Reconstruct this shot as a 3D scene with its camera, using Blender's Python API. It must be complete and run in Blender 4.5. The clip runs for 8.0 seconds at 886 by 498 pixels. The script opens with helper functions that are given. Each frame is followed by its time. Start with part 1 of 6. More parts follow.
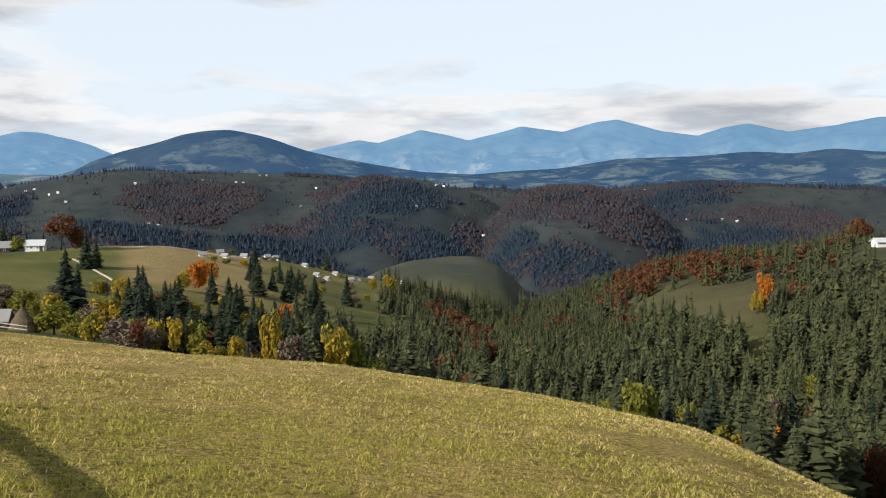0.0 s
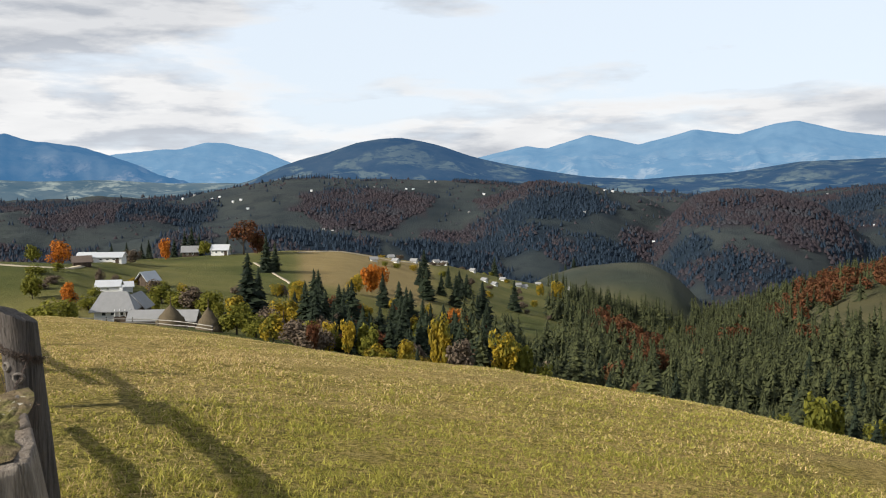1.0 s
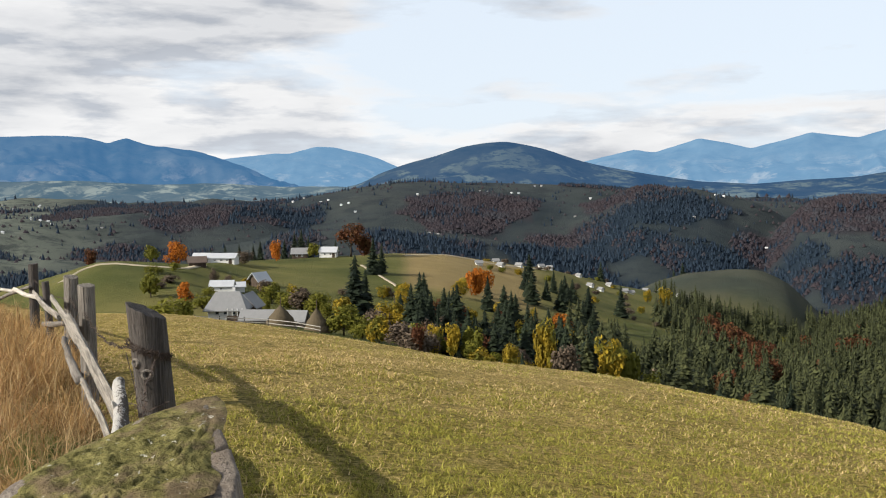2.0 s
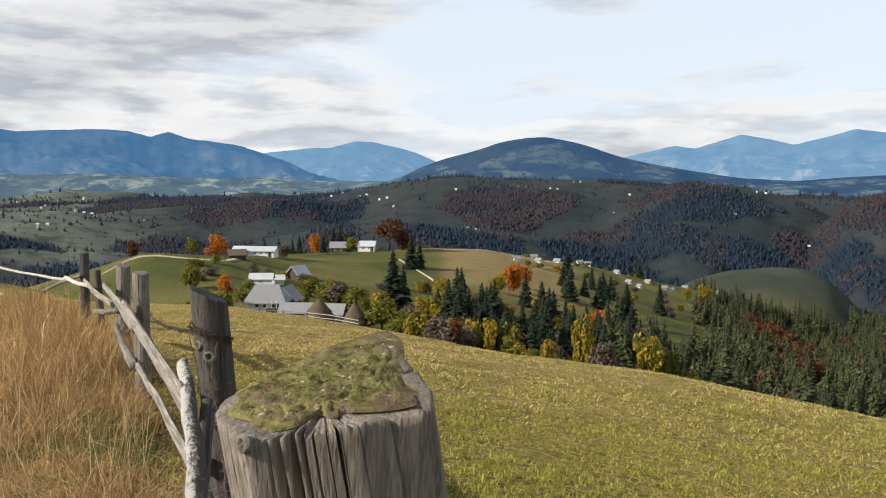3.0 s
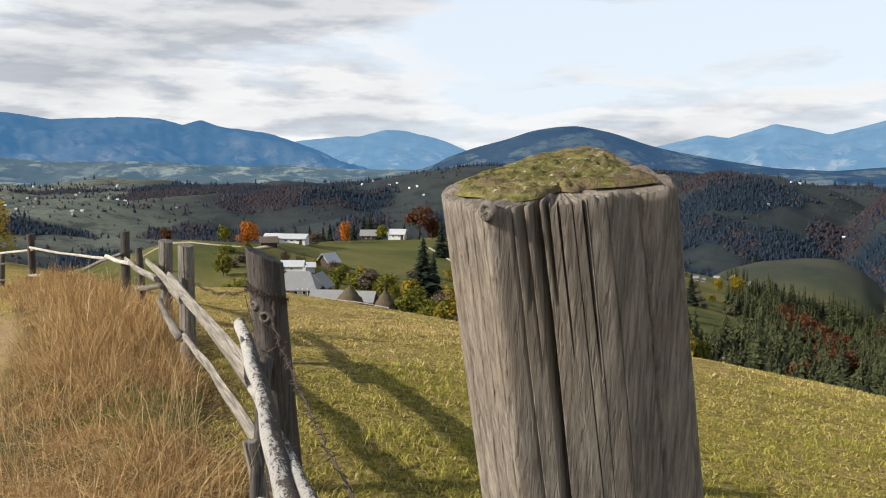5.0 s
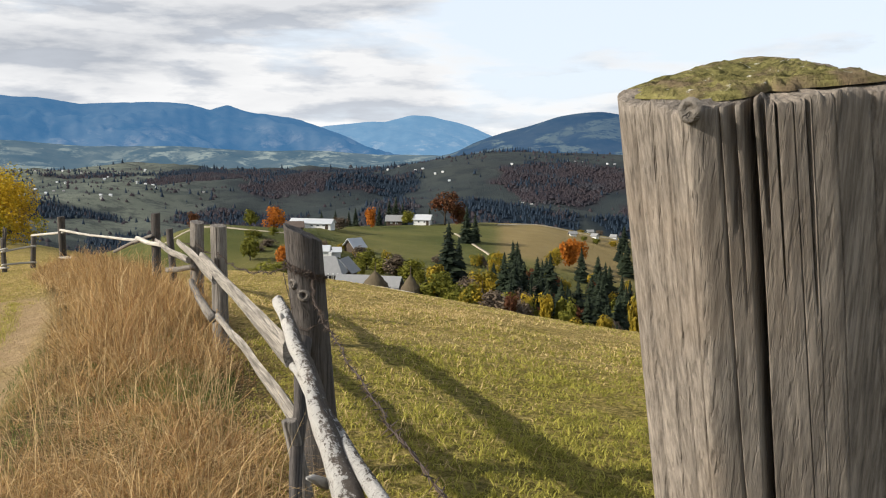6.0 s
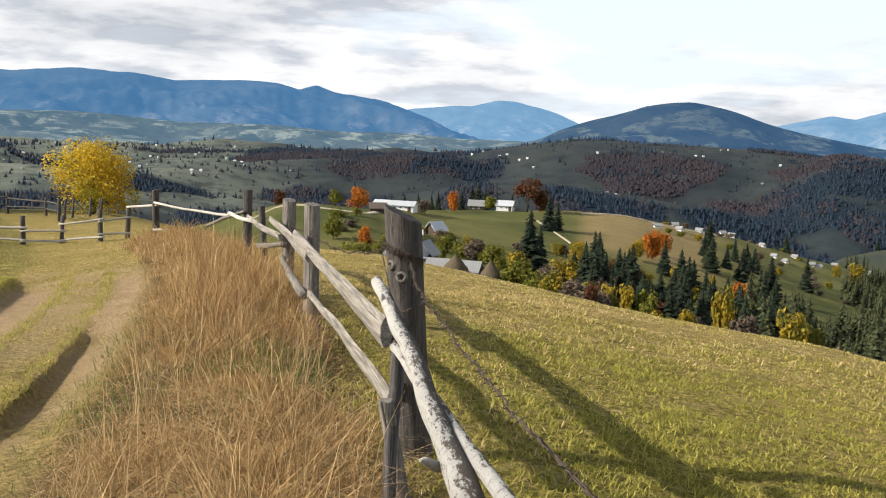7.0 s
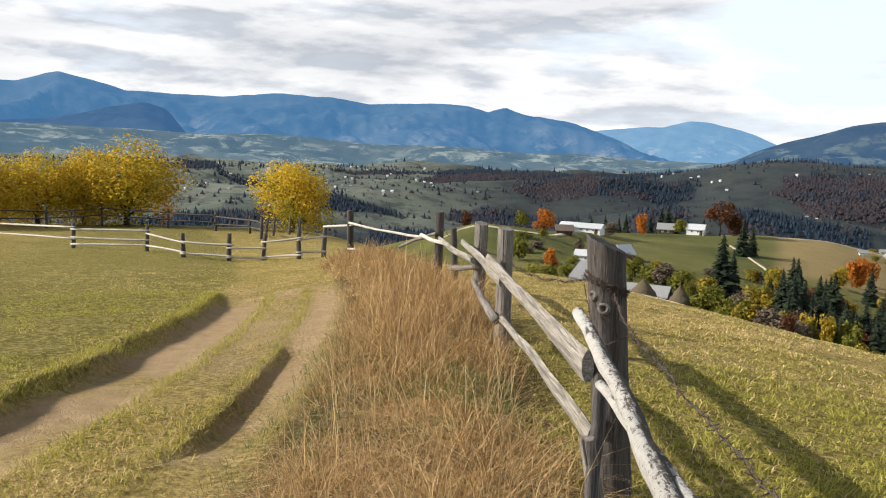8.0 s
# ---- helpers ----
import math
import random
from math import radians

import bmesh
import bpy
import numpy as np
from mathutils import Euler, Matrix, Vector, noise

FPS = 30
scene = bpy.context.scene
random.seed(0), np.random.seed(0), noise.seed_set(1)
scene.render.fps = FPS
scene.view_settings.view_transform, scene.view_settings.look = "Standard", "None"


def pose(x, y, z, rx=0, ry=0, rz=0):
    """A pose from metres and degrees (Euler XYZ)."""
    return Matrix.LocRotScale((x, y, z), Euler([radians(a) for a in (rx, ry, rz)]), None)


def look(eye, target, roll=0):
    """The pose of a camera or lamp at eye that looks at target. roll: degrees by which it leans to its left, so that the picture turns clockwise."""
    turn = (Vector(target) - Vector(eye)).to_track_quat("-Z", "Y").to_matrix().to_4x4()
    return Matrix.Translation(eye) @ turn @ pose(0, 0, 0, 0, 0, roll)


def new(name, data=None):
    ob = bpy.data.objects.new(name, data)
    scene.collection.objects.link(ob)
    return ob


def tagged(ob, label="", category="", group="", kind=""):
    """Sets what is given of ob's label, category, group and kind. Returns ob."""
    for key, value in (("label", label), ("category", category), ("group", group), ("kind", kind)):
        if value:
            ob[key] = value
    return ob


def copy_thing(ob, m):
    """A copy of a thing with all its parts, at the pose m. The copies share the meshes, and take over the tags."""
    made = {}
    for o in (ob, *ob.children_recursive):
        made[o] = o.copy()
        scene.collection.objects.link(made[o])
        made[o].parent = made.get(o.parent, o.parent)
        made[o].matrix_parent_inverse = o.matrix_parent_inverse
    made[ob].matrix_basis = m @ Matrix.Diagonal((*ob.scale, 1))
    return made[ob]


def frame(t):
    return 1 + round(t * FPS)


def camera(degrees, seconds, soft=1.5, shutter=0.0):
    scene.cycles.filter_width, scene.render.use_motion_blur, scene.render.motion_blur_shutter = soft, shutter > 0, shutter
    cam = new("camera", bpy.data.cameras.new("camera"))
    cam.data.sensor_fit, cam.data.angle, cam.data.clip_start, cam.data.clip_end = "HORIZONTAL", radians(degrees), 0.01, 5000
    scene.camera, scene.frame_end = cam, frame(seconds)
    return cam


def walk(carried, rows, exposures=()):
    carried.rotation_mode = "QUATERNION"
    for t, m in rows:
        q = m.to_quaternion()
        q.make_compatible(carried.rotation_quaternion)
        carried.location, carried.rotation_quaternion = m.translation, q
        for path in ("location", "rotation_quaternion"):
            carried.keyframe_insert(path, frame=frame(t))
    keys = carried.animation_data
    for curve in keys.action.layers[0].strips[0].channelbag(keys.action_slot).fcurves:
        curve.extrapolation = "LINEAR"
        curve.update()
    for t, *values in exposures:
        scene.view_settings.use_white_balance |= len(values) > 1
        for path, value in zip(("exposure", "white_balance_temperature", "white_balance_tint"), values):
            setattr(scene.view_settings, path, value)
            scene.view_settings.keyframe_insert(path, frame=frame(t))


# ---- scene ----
cam = camera(49.45, 8.0, soft=1.1)
walk(cam, (
    (0.0, pose(0.000, 0.000, 1.650, 85.50, 0.00, 0.00)),
    (0.5, pose(-0.065, 0.159, 1.606, 85.82, -0.03, 5.26)),
    (1.0, pose(-0.152, 0.335, 1.588, 85.89, 0.50, 9.92)),
    (1.5, pose(-0.245, 0.450, 1.575, 86.03, 0.55, 13.42)),
    (2.0, pose(-0.308, 0.488, 1.558, 86.17, 0.36, 16.18)),
    (3.5, pose(-0.388, 0.350, 1.506, 85.73, -0.11, 18.90)),
    (4.0, pose(-0.404, 0.325, 1.473, 85.59, -0.14, 19.46)),
    (5.5, pose(-0.547, 0.421, 1.375, 84.91, -0.26, 20.83)),
    (6.0, pose(-0.593, 0.441, 1.358, 84.365, -0.404, 21.763)),
    (6.5, pose(-0.635, 0.456, 1.342, 83.468, -1.095, 23.2)),
    (7.0, pose(-0.675, 0.421, 1.356, 83.369, -2.187, 26.786)),
    (7.5, pose(-0.736, 0.447, 1.366, 83.765, -2.185, 32.091)),
    (8.0, pose(-0.796, 0.483, 1.372, 84.242, -2.111, 37.849)),
), ((0.0, 0.36), (3.5, 0.34), (6.0, 0.40), (7.0, 0.55), (8.0, 0.55)))

# ---- world and sun ----
SUN_AZ, SUN_EL = 128.0, 27.0          # degrees left of the first view, and above the horizon


def link(nt, a, b):
    nt.links.new(a, b)


def node(nt, kind, **inputs):
    """A node with its inputs set: by name, or i0, i1 by place; a socket is linked."""
    n = nt.nodes.new("ShaderNode" + kind)
    for key, value in inputs.items():
        if key in ("operation", "blend_type", "data_type", "noise_dimensions", "feature", "attribute_name", "sky_type", "musgrave_type", "interpolation_type", "bands_direction"):
            if key == "operation": n.operation = value
            elif key == "blend_type": n.blend_type = value
            elif key == "data_type": n.data_type = value
            elif key == "noise_dimensions": n.noise_dimensions = value
            elif key == "feature": n.feature = value
            elif key == "attribute_name": n.attribute_name = value
            elif key == "sky_type": n.sky_type = value
            elif key == "interpolation_type": n.interpolation_type = value
            elif key == "bands_direction": n.bands_direction = value
            continue
        sock = n.inputs[int(key[1:])] if key[0] == "i" and key[1:].isdigit() else n.inputs[key.replace("_", " ")]
        if isinstance(value, bpy.types.NodeSocket):
            link(nt, value, sock)
        elif isinstance(value, tuple) and len(value) == 3 and sock.type == "RGBA":
            sock.default_value = (*value, 1)
        else:
            sock.default_value = value
    return n


def ramp(nt, fac, *stops):
    """A colour ramp; stops of (place, colour or grey)."""
    n = nt.nodes.new("ShaderNodeValToRGB")
    els = n.color_ramp.elements
    while len(els) < len(stops):
        els.new(0.5)
    for e, (p, c) in zip(els, stops):
        e.position, e.color = p, (*c, 1) if isinstance(c, tuple) else (c, c, c, 1)
    link(nt, fac, n.inputs[0])
    return n.outputs[0]


def mix(nt, fac, a, b, how="MIX"):
    n = nt.nodes.new("ShaderNodeMix")
    n.data_type, n.blend_type = "RGBA", how
    for sock, v in ((n.inputs[0], fac), (n.inputs[6], a), (n.inputs[7], b)):
        if isinstance(v, bpy.types.NodeSocket):
            link(nt, v, sock)
        else:
            sock.default_value = (*v, 1) if isinstance(v, tuple) else v
    return n.outputs[2]


def math_(nt, op, a, b=0.0, c=0.0):
    n = nt.nodes.new("ShaderNodeMath")
    n.operation = op
    for sock, v in zip(n.inputs, (a, b, c)):
        if isinstance(v, bpy.types.NodeSocket):
            link(nt, v, sock)
        else:
            sock.default_value = v
    return n.outputs[0]


def noise_tex(nt, vec, scale, detail=5.0, rough=0.55, distort=0.0):
    return node(nt, "TexNoise", Vector=vec, Scale=scale, Detail=detail, Roughness=rough, Distortion=distort).outputs[0]


world = bpy.data.worlds.new("sky")
scene.world = world
world.use_nodes = True
nt = world.node_tree
nt.nodes.clear()
sky = nt.nodes.new("ShaderNodeTexSky")
sky.sky_type, sky.sun_disc = "NISHITA", False
sky.sun_elevation, sky.sun_rotation = radians(SUN_EL), radians(-SUN_AZ)
sky.altitude, sky.air_density, sky.dust_density = 900, 1.0, 2.5
way = node(nt, "TexCoord").outputs["Generated"]
axes = node(nt, "SeparateXYZ", Vector=way)
flat = node(nt, "Mapping", Vector=way, Location=(0.35, 0.2, 0.0), Scale=(1.0, 1.0, 4.6)).outputs[0]
above = node(nt, "Mapping", Vector=flat, Location=(0.02, 0.02, 0.075)).outputs[0]
big, fine = noise_tex(nt, flat, 2.1, 3.0, 0.5, 0.2), noise_tex(nt, flat, 6.4, 9.0, 0.56, 0.1)
lee = noise_tex(nt, above, 6.4, 9.0, 0.56, 0.1)
body = math_(nt, "ADD", math_(nt, "MULTIPLY", big, 0.55), math_(nt, "MULTIPLY", fine, 0.45))
low_band = ramp(nt, axes.outputs[2], (0.02, 0.085), (0.15, 0.0), (0.35, 0.0))
veil = math_(nt, "MULTIPLY", ramp(nt, math_(nt, "ADD", axes.outputs[0], 0.5), (0.10, 0.0), (0.24, 1.0), (0.84, 1.0), (0.98, 0.0)), ramp(nt, axes.outputs[2], (0.07, 0.0), (0.12, 0.085), (0.30, 0.085), (0.42, 0.0)))
bank = math_(nt, "MULTIPLY", ramp(nt, math_(nt, "ADD", axes.outputs[0], 0.7), (0.24, 1.0), (0.36, 0.0)), 0.045)
body_here = math_(nt, "SUBTRACT", math_(nt, "ADD", body, math_(nt, "ADD", low_band, bank)), veil)
cover = ramp(nt, body_here, (0.465, 0.0), (0.555, 1.0))
relief = math_(nt, "ADD", math_(nt, "MULTIPLY", math_(nt, "SUBTRACT", fine, lee), 2.3), 0.5)
shade = mix(nt, ramp(nt, body, (0.46, 0.0), (0.62, 1.0)), ramp(nt, relief, (0.26, (0.48, 0.51, 0.56)), (0.62, (0.80, 0.80, 0.80))), ramp(nt, relief, (0.26, (0.36, 0.385, 0.43)), (0.74, (0.62, 0.63, 0.65))))
clear = node(nt, "Background", Color=mix(nt, ramp(nt, axes.outputs[2], (0.20, 0.86), (0.65, 0.10)), sky.outputs[0], (6.0, 6.6, 7.3)), Strength=0.111)
# clouds overhead, out of view, dimmed to grey to weaken the fill light
cloud = node(nt, "Background", Color=shade, Strength=ramp(nt, axes.outputs[2], (0.42, 0.94), (0.90, 0.45)))
out = nt.nodes.new("ShaderNodeOutputWorld")
link(nt, node(nt, "MixShader", i0=cover, i1=clear.outputs[0], i2=cloud.outputs[0]).outputs[0], out.inputs[0])

sun = new("sun", bpy.data.lights.new("sun", "SUN"))
sun.data.energy, sun.data.angle, sun.data.color = 5.0, radians(0.6), (1.0, 0.93, 0.82)
a, e = radians(SUN_AZ), radians(SUN_EL)
sun_way = Vector((-math.sin(a) * math.cos(e), math.cos(a) * math.cos(e), math.sin(e)))
sun.matrix_world = look(sun_way * 50, (0, 0, 0))


# ---- materials ----
def material(name, rough=0.9, spec=0.2):
    """A new material: itself, its tree, its shader and the place in the world."""
    m = bpy.data.materials.new(name)
    m.use_nodes = True
    nt = m.node_tree
    b = nt.nodes["Principled BSDF"]
    b.inputs["Roughness"].default_value = rough
    b.inputs["Specular IOR Level"].default_value = spec
    return m, nt, b, node(nt, "NewGeometry").outputs["Position"]


def bump(nt, b, height, strength=0.5, dist=0.02):
    link(nt, node(nt, "Bump", Height=height, Strength=strength, Distance=dist).outputs[0], b.inputs["Normal"])


def mask(nt, name):
    return node(nt, "Attribute", attribute_name=name).outputs["Fac"]


def ground_material():
    m, nt, b, p = material("ground", 0.95, 0.1)
    wide, mid, fine = noise_tex(nt, p, 0.25, 4), noise_tex(nt, p, 1.7, 5), noise_tex(nt, p, 24.0, 7, 0.7)
    fine = ramp(nt, fine, (0.38, 0.0), (0.62, 1.0))
    green = mix(nt, fine, (0.17, 0.140, 0.028), (0.56, 0.420, 0.105))
    straw = mix(nt, fine, (0.36, 0.245, 0.080), (0.80, 0.58, 0.23))
    c = mix(nt, ramp(nt, math_(nt, "ADD", math_(nt, "MULTIPLY", wide, 0.5), math_(nt, "MULTIPLY", mid, 0.5)), (0.42, 0.06), (0.60, 0.80)), green, straw)
    c = mix(nt, math_(nt, "MULTIPLY", mask(nt, "lush"), 0.7), c, mix(nt, fine, (0.085, 0.090, 0.016), (0.29, 0.265, 0.056)))
    # darker sods and pale trodden tufts
    sods = noise_tex(nt, p, 7.0, 5, 0.62)
    c = mix(nt, math_(nt, "MULTIPLY", ramp(nt, sods, (0.36, 1.0), (0.47, 0.0)), 0.55), c, (0.10, 0.092, 0.020))
    c = mix(nt, math_(nt, "MULTIPLY", ramp(nt, sods, (0.56, 0.0), (0.68, 1.0)), 0.40), c, (0.58, 0.45, 0.19))
    tufts = noise_tex(nt, p, 15.0, 4, 0.6)
    c = mix(nt, math_(nt, "MULTIPLY", ramp(nt, tufts, (0.38, 1.0), (0.46, 0.0)), 0.45), c, (0.085, 0.082, 0.018))
    c = mix(nt, math_(nt, "MULTIPLY", ramp(nt, tufts, (0.53, 0.0), (0.62, 1.0)), 0.55), c, (0.70, 0.54, 0.20))
    c = mix(nt, mask(nt, "straw"), c, mix(nt, fine, (0.26, 0.18, 0.072), (0.62, 0.475, 0.225)))
    # soil of the worn track
    soil = mix(nt, noise_tex(nt, p, 5.0, 8, 0.7), (0.34, 0.225, 0.115), (0.78, 0.57, 0.33))
    c = mix(nt, mask(nt, "soil"), c, soil)
    # ground under the dry grass, darkened for the shade between its stalks
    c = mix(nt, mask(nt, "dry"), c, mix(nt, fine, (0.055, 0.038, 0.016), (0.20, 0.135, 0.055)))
    # pastures of the village, then of the hills behind
    past = mix(nt, ramp(nt, noise_tex(nt, p, 0.022, 6, 0.6), (0.35, 0.0), (0.65, 1.0)), (0.090, 0.100, 0.028), (0.25, 0.215, 0.075))
    past = mix(nt, math_(nt, "MULTIPLY", noise_tex(nt, p, 0.9, 5, 0.7), 0.5), past, (0.05, 0.065, 0.018))
    past = mix(nt, math_(nt, "MULTIPLY", mask(nt, "tan"), 0.75), past, mix(nt, noise_tex(nt, p, 0.12, 5, 0.6), (0.20, 0.14, 0.060), (0.40, 0.29, 0.135)))
    c = mix(nt, mask(nt, "pasture"), c, past)
    # hill colours are darkened for cloud shade and blued for haze
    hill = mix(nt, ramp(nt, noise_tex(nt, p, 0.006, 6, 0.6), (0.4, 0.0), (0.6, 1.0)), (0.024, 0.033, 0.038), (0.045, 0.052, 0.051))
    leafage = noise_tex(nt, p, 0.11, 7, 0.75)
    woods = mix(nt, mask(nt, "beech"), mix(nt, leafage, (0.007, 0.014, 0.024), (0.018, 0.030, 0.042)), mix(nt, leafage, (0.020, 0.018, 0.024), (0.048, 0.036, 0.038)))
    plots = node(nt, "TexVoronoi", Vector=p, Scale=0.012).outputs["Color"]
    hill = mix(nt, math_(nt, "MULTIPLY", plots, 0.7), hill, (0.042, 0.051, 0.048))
    # open western fields mixed paler, as sunlit beside the darkened hills
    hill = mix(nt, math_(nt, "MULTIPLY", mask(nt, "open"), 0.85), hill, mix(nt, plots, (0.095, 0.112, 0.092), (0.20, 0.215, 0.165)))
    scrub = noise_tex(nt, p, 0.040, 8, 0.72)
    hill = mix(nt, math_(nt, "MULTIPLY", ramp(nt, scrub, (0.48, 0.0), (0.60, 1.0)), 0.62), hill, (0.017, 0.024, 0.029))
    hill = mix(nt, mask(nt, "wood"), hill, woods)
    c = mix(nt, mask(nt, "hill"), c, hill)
    link(nt, c, b.inputs["Base Color"])
    bump(nt, b, math_(nt, "ADD", fine, math_(nt, "MULTIPLY", math_(nt, "ADD", sods, tufts), 1.4)), 0.9, 0.06)
    return m


def range_material(name, low, high, field, glow, amount, share=0.5, reach=0.55, size=0.0065):
    """Far forested slopes; the haze of distance is put in as an even blue emission."""
    m, nt, b, p = material(name, 1.0, 0.0)
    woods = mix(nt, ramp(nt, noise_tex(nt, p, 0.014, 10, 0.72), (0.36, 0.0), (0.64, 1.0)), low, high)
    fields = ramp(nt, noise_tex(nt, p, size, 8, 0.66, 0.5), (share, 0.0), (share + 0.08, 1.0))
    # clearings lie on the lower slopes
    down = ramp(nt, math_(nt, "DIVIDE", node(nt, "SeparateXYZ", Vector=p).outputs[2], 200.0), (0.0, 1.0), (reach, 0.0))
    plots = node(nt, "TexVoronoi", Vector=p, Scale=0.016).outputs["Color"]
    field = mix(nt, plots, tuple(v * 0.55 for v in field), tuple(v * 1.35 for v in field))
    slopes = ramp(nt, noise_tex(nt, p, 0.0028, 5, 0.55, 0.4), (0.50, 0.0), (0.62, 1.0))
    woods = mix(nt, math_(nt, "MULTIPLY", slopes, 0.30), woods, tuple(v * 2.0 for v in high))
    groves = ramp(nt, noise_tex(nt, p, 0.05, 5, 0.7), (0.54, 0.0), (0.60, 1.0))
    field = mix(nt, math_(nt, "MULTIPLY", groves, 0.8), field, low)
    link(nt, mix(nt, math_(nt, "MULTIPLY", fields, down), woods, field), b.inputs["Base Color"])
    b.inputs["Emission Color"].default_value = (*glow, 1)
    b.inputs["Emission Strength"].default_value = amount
    return m


# ---- the lie of the land ----
def lattice(ix, iy, seed):
    h = np.sin(ix * 127.1 + iy * 311.7 + seed * 74.7) * 43758.5453
    return h - np.floor(h)


def fbm(x, y, size, octaves=4, seed=0):
    """Smooth noise round 0, about -1 to 1; size in metres."""
    total, amp, x, y = 0.0, 1.0, np.asarray(x, float) / size, np.asarray(y, float) / size
    for o in range(octaves):
        ix, iy = np.floor(x), np.floor(y)
        fx, fy = x - ix, y - iy
        fx, fy = fx * fx * (3 - 2 * fx), fy * fy * (3 - 2 * fy)
        s = seed + o * 13
        n = (lattice(ix, iy, s) * (1 - fx) + lattice(ix + 1, iy, s) * fx) * (1 - fy) + (lattice(ix, iy + 1, s) * (1 - fx) + lattice(ix + 1, iy + 1, s) * fx) * fy
        total = total + amp * (2 * n - 1)
        amp, x, y = amp * 0.5, x * 2.03 + 17.3, y * 2.03 - 9.1
    return total * 0.7


def curve(*pairs, blur=1.0):
    """A smooth line through (bearing, value) pairs; bearings in degrees left of the first view."""
    px, py = np.array(sorted(pairs)).T

    def at(v):
        return (np.interp(v - blur, px, py) + 2 * np.interp(v, px, py) + np.interp(v + blur, px, py)) / 4
    return at


def smooth(a, b, v):
    t = np.clip((v - a) / (b - a), 0, 1)
    return t * t * (3 - 2 * t)


EYE = 1.65
near_slope = curve((-40, -0.085), (-24, -0.077), (-7, -0.066), (7, -0.053), (15, -0.044), (26, -0.030), (32, -0.024), (43, -0.046), (50, -0.070), (54, -0.074), (70, -0.078))
near_bend = curve((-40, 0.011), (-24, 0.0090), (-15, 0.00545), (-7, 0.0044), (7, 0.0032), (15, 0.0030), (26, 0.0021), (32, 0.0017), (43, 0.0006), (54, 0.0001), (70, 0.0))
# crests and hollows, outwards: how far each lies, and how high
brow_z = curve((-40, -32), (-24, -28.5), (-14, -22.5), (-7, -19.5), (0, -17.5), (7, -15.8), (14, -14.5), (20, -13.1), (26, -11.8), (32, -10.3), (38, -9.5), (42, -7.8), (46, -6.6), (54, -6.4), (70, -6.4))
foot_z = curve((-40, -53), (-24, -52), (-14, -50), (-7, -47), (0, -42), (7, -36), (14, -31), (20, -27), (26, -23.3), (32, -22.5), (40, -26), (50, -25), (70, -25))
spur_r = curve((-40, 360), (-24, 365), (-17, 370), (-13, 390), (-10, 430), (-7, 480), (2, 450), (7, 420), (13, 350), (20, 330), (27, 300), (31, 225), (37, 230), (45, 250), (70, 240))
spur_z = curve((-40, -24), (-25.5, -25), (-23.5, -24.5), (-21, -31), (-17, -34), (-13, -39.5), (-10, -52), (-7, -66), (-3, -77), (2.7, -52), (7, -43), (10, -34), (13, -29), (16, -24.5), (20, -23.5), (26.5, -23.3), (31, -18.5), (36, -16.8), (40, -24), (45, -34), (70, -34))
vale_r = curve((-40, 900), (0, 800), (20, 700), (70, 600))
vale_z = curve((-40, -88), (-10, -105), (0, -92), (10, -88), (25, -82), (40, -74), (70, -66))
back_z = curve((-40, -20), (-22, -20), (-15, -14), (-7, -30), (-0.5, -22), (3, -14), (7.4, -5), (14, 3), (18.7, 3), (22, -8), (26, -27), (35, -27), (48, -30), (70, -26))
dip_z = curve((-40, -38), (0, -45), (10, -25), (25, -38), (70, -40))
hill_z = curve((-40, -30), (0, -40), (12, -10), (25, -40), (70, -35))
# spurs before the far hills: how far, the crest's height by bearing, and the slopes before and behind it
SPURS = ((560.0, curve((9, -130), (6, -74), (4, -57), (2, -50), (0, -48.5), (-2, -49), (-3.5, -54), (-5, -68), (-8, -130), blur=0.4), 0.22, 0.25),
         (900.0, curve((40, -95), (33, -70), (28, -52), (24.7, -42), (20, -39), (17, -44), (12.7, -52), (8.5, -64), (5, -80), (0, -140), blur=0.6), 0.25, 0.2),
         (1150.0, curve((16, -120), (12, -62), (10.1, -42), (7.5, -25), (4.8, -4), (2.8, -6), (0.8, -9), (-2.2, -25), (-3.9, -48), (-7, -120), blur=0.5), 0.26, 0.2),
         (1020.0, curve((0, -120), (-1.5, -80), (-2.9, -50), (-4.6, -22), (-6.6, -15), (-9.2, -16), (-11.2, -28), (-13.1, -50), (-17, -120), blur=0.5), 0.27, 0.2),
         (1300.0, curve((-8, -120), (-12.1, -44), (-14, -17), (-15.6, -13), (-18.4, -19), (-21.4, -22), (-24.7, -25), (-40, -28), blur=0.5), 0.22, 0.2),
         (1010.0, curve((33, -140), (38, -78), (42, -58), (46, -47), (50, -41), (56, -45), (62, -48), (75, -50), blur=0.8), 0.20, 0.12),
         (1200.0, curve((20, -120), (23, -50), (26, -26), (29, -24), (33, -33), (37, -40), (41, -70), (46, -130), blur=0.8), 0.22, 0.15))
U, SIDE = Vector((-0.62, 0.785)), Vector((-0.785, -0.62))   # along the track, and across it to the west


def track_uv(x, y):
    """Metres along the track, and across it to the west of the fence."""
    u = x * U.x + y * U.y
    return u, x * SIDE.x + y * SIDE.y - 0.025 * np.maximum(0, u - 10) ** 1.55 + 0.04 * np.sin(u * 0.9)


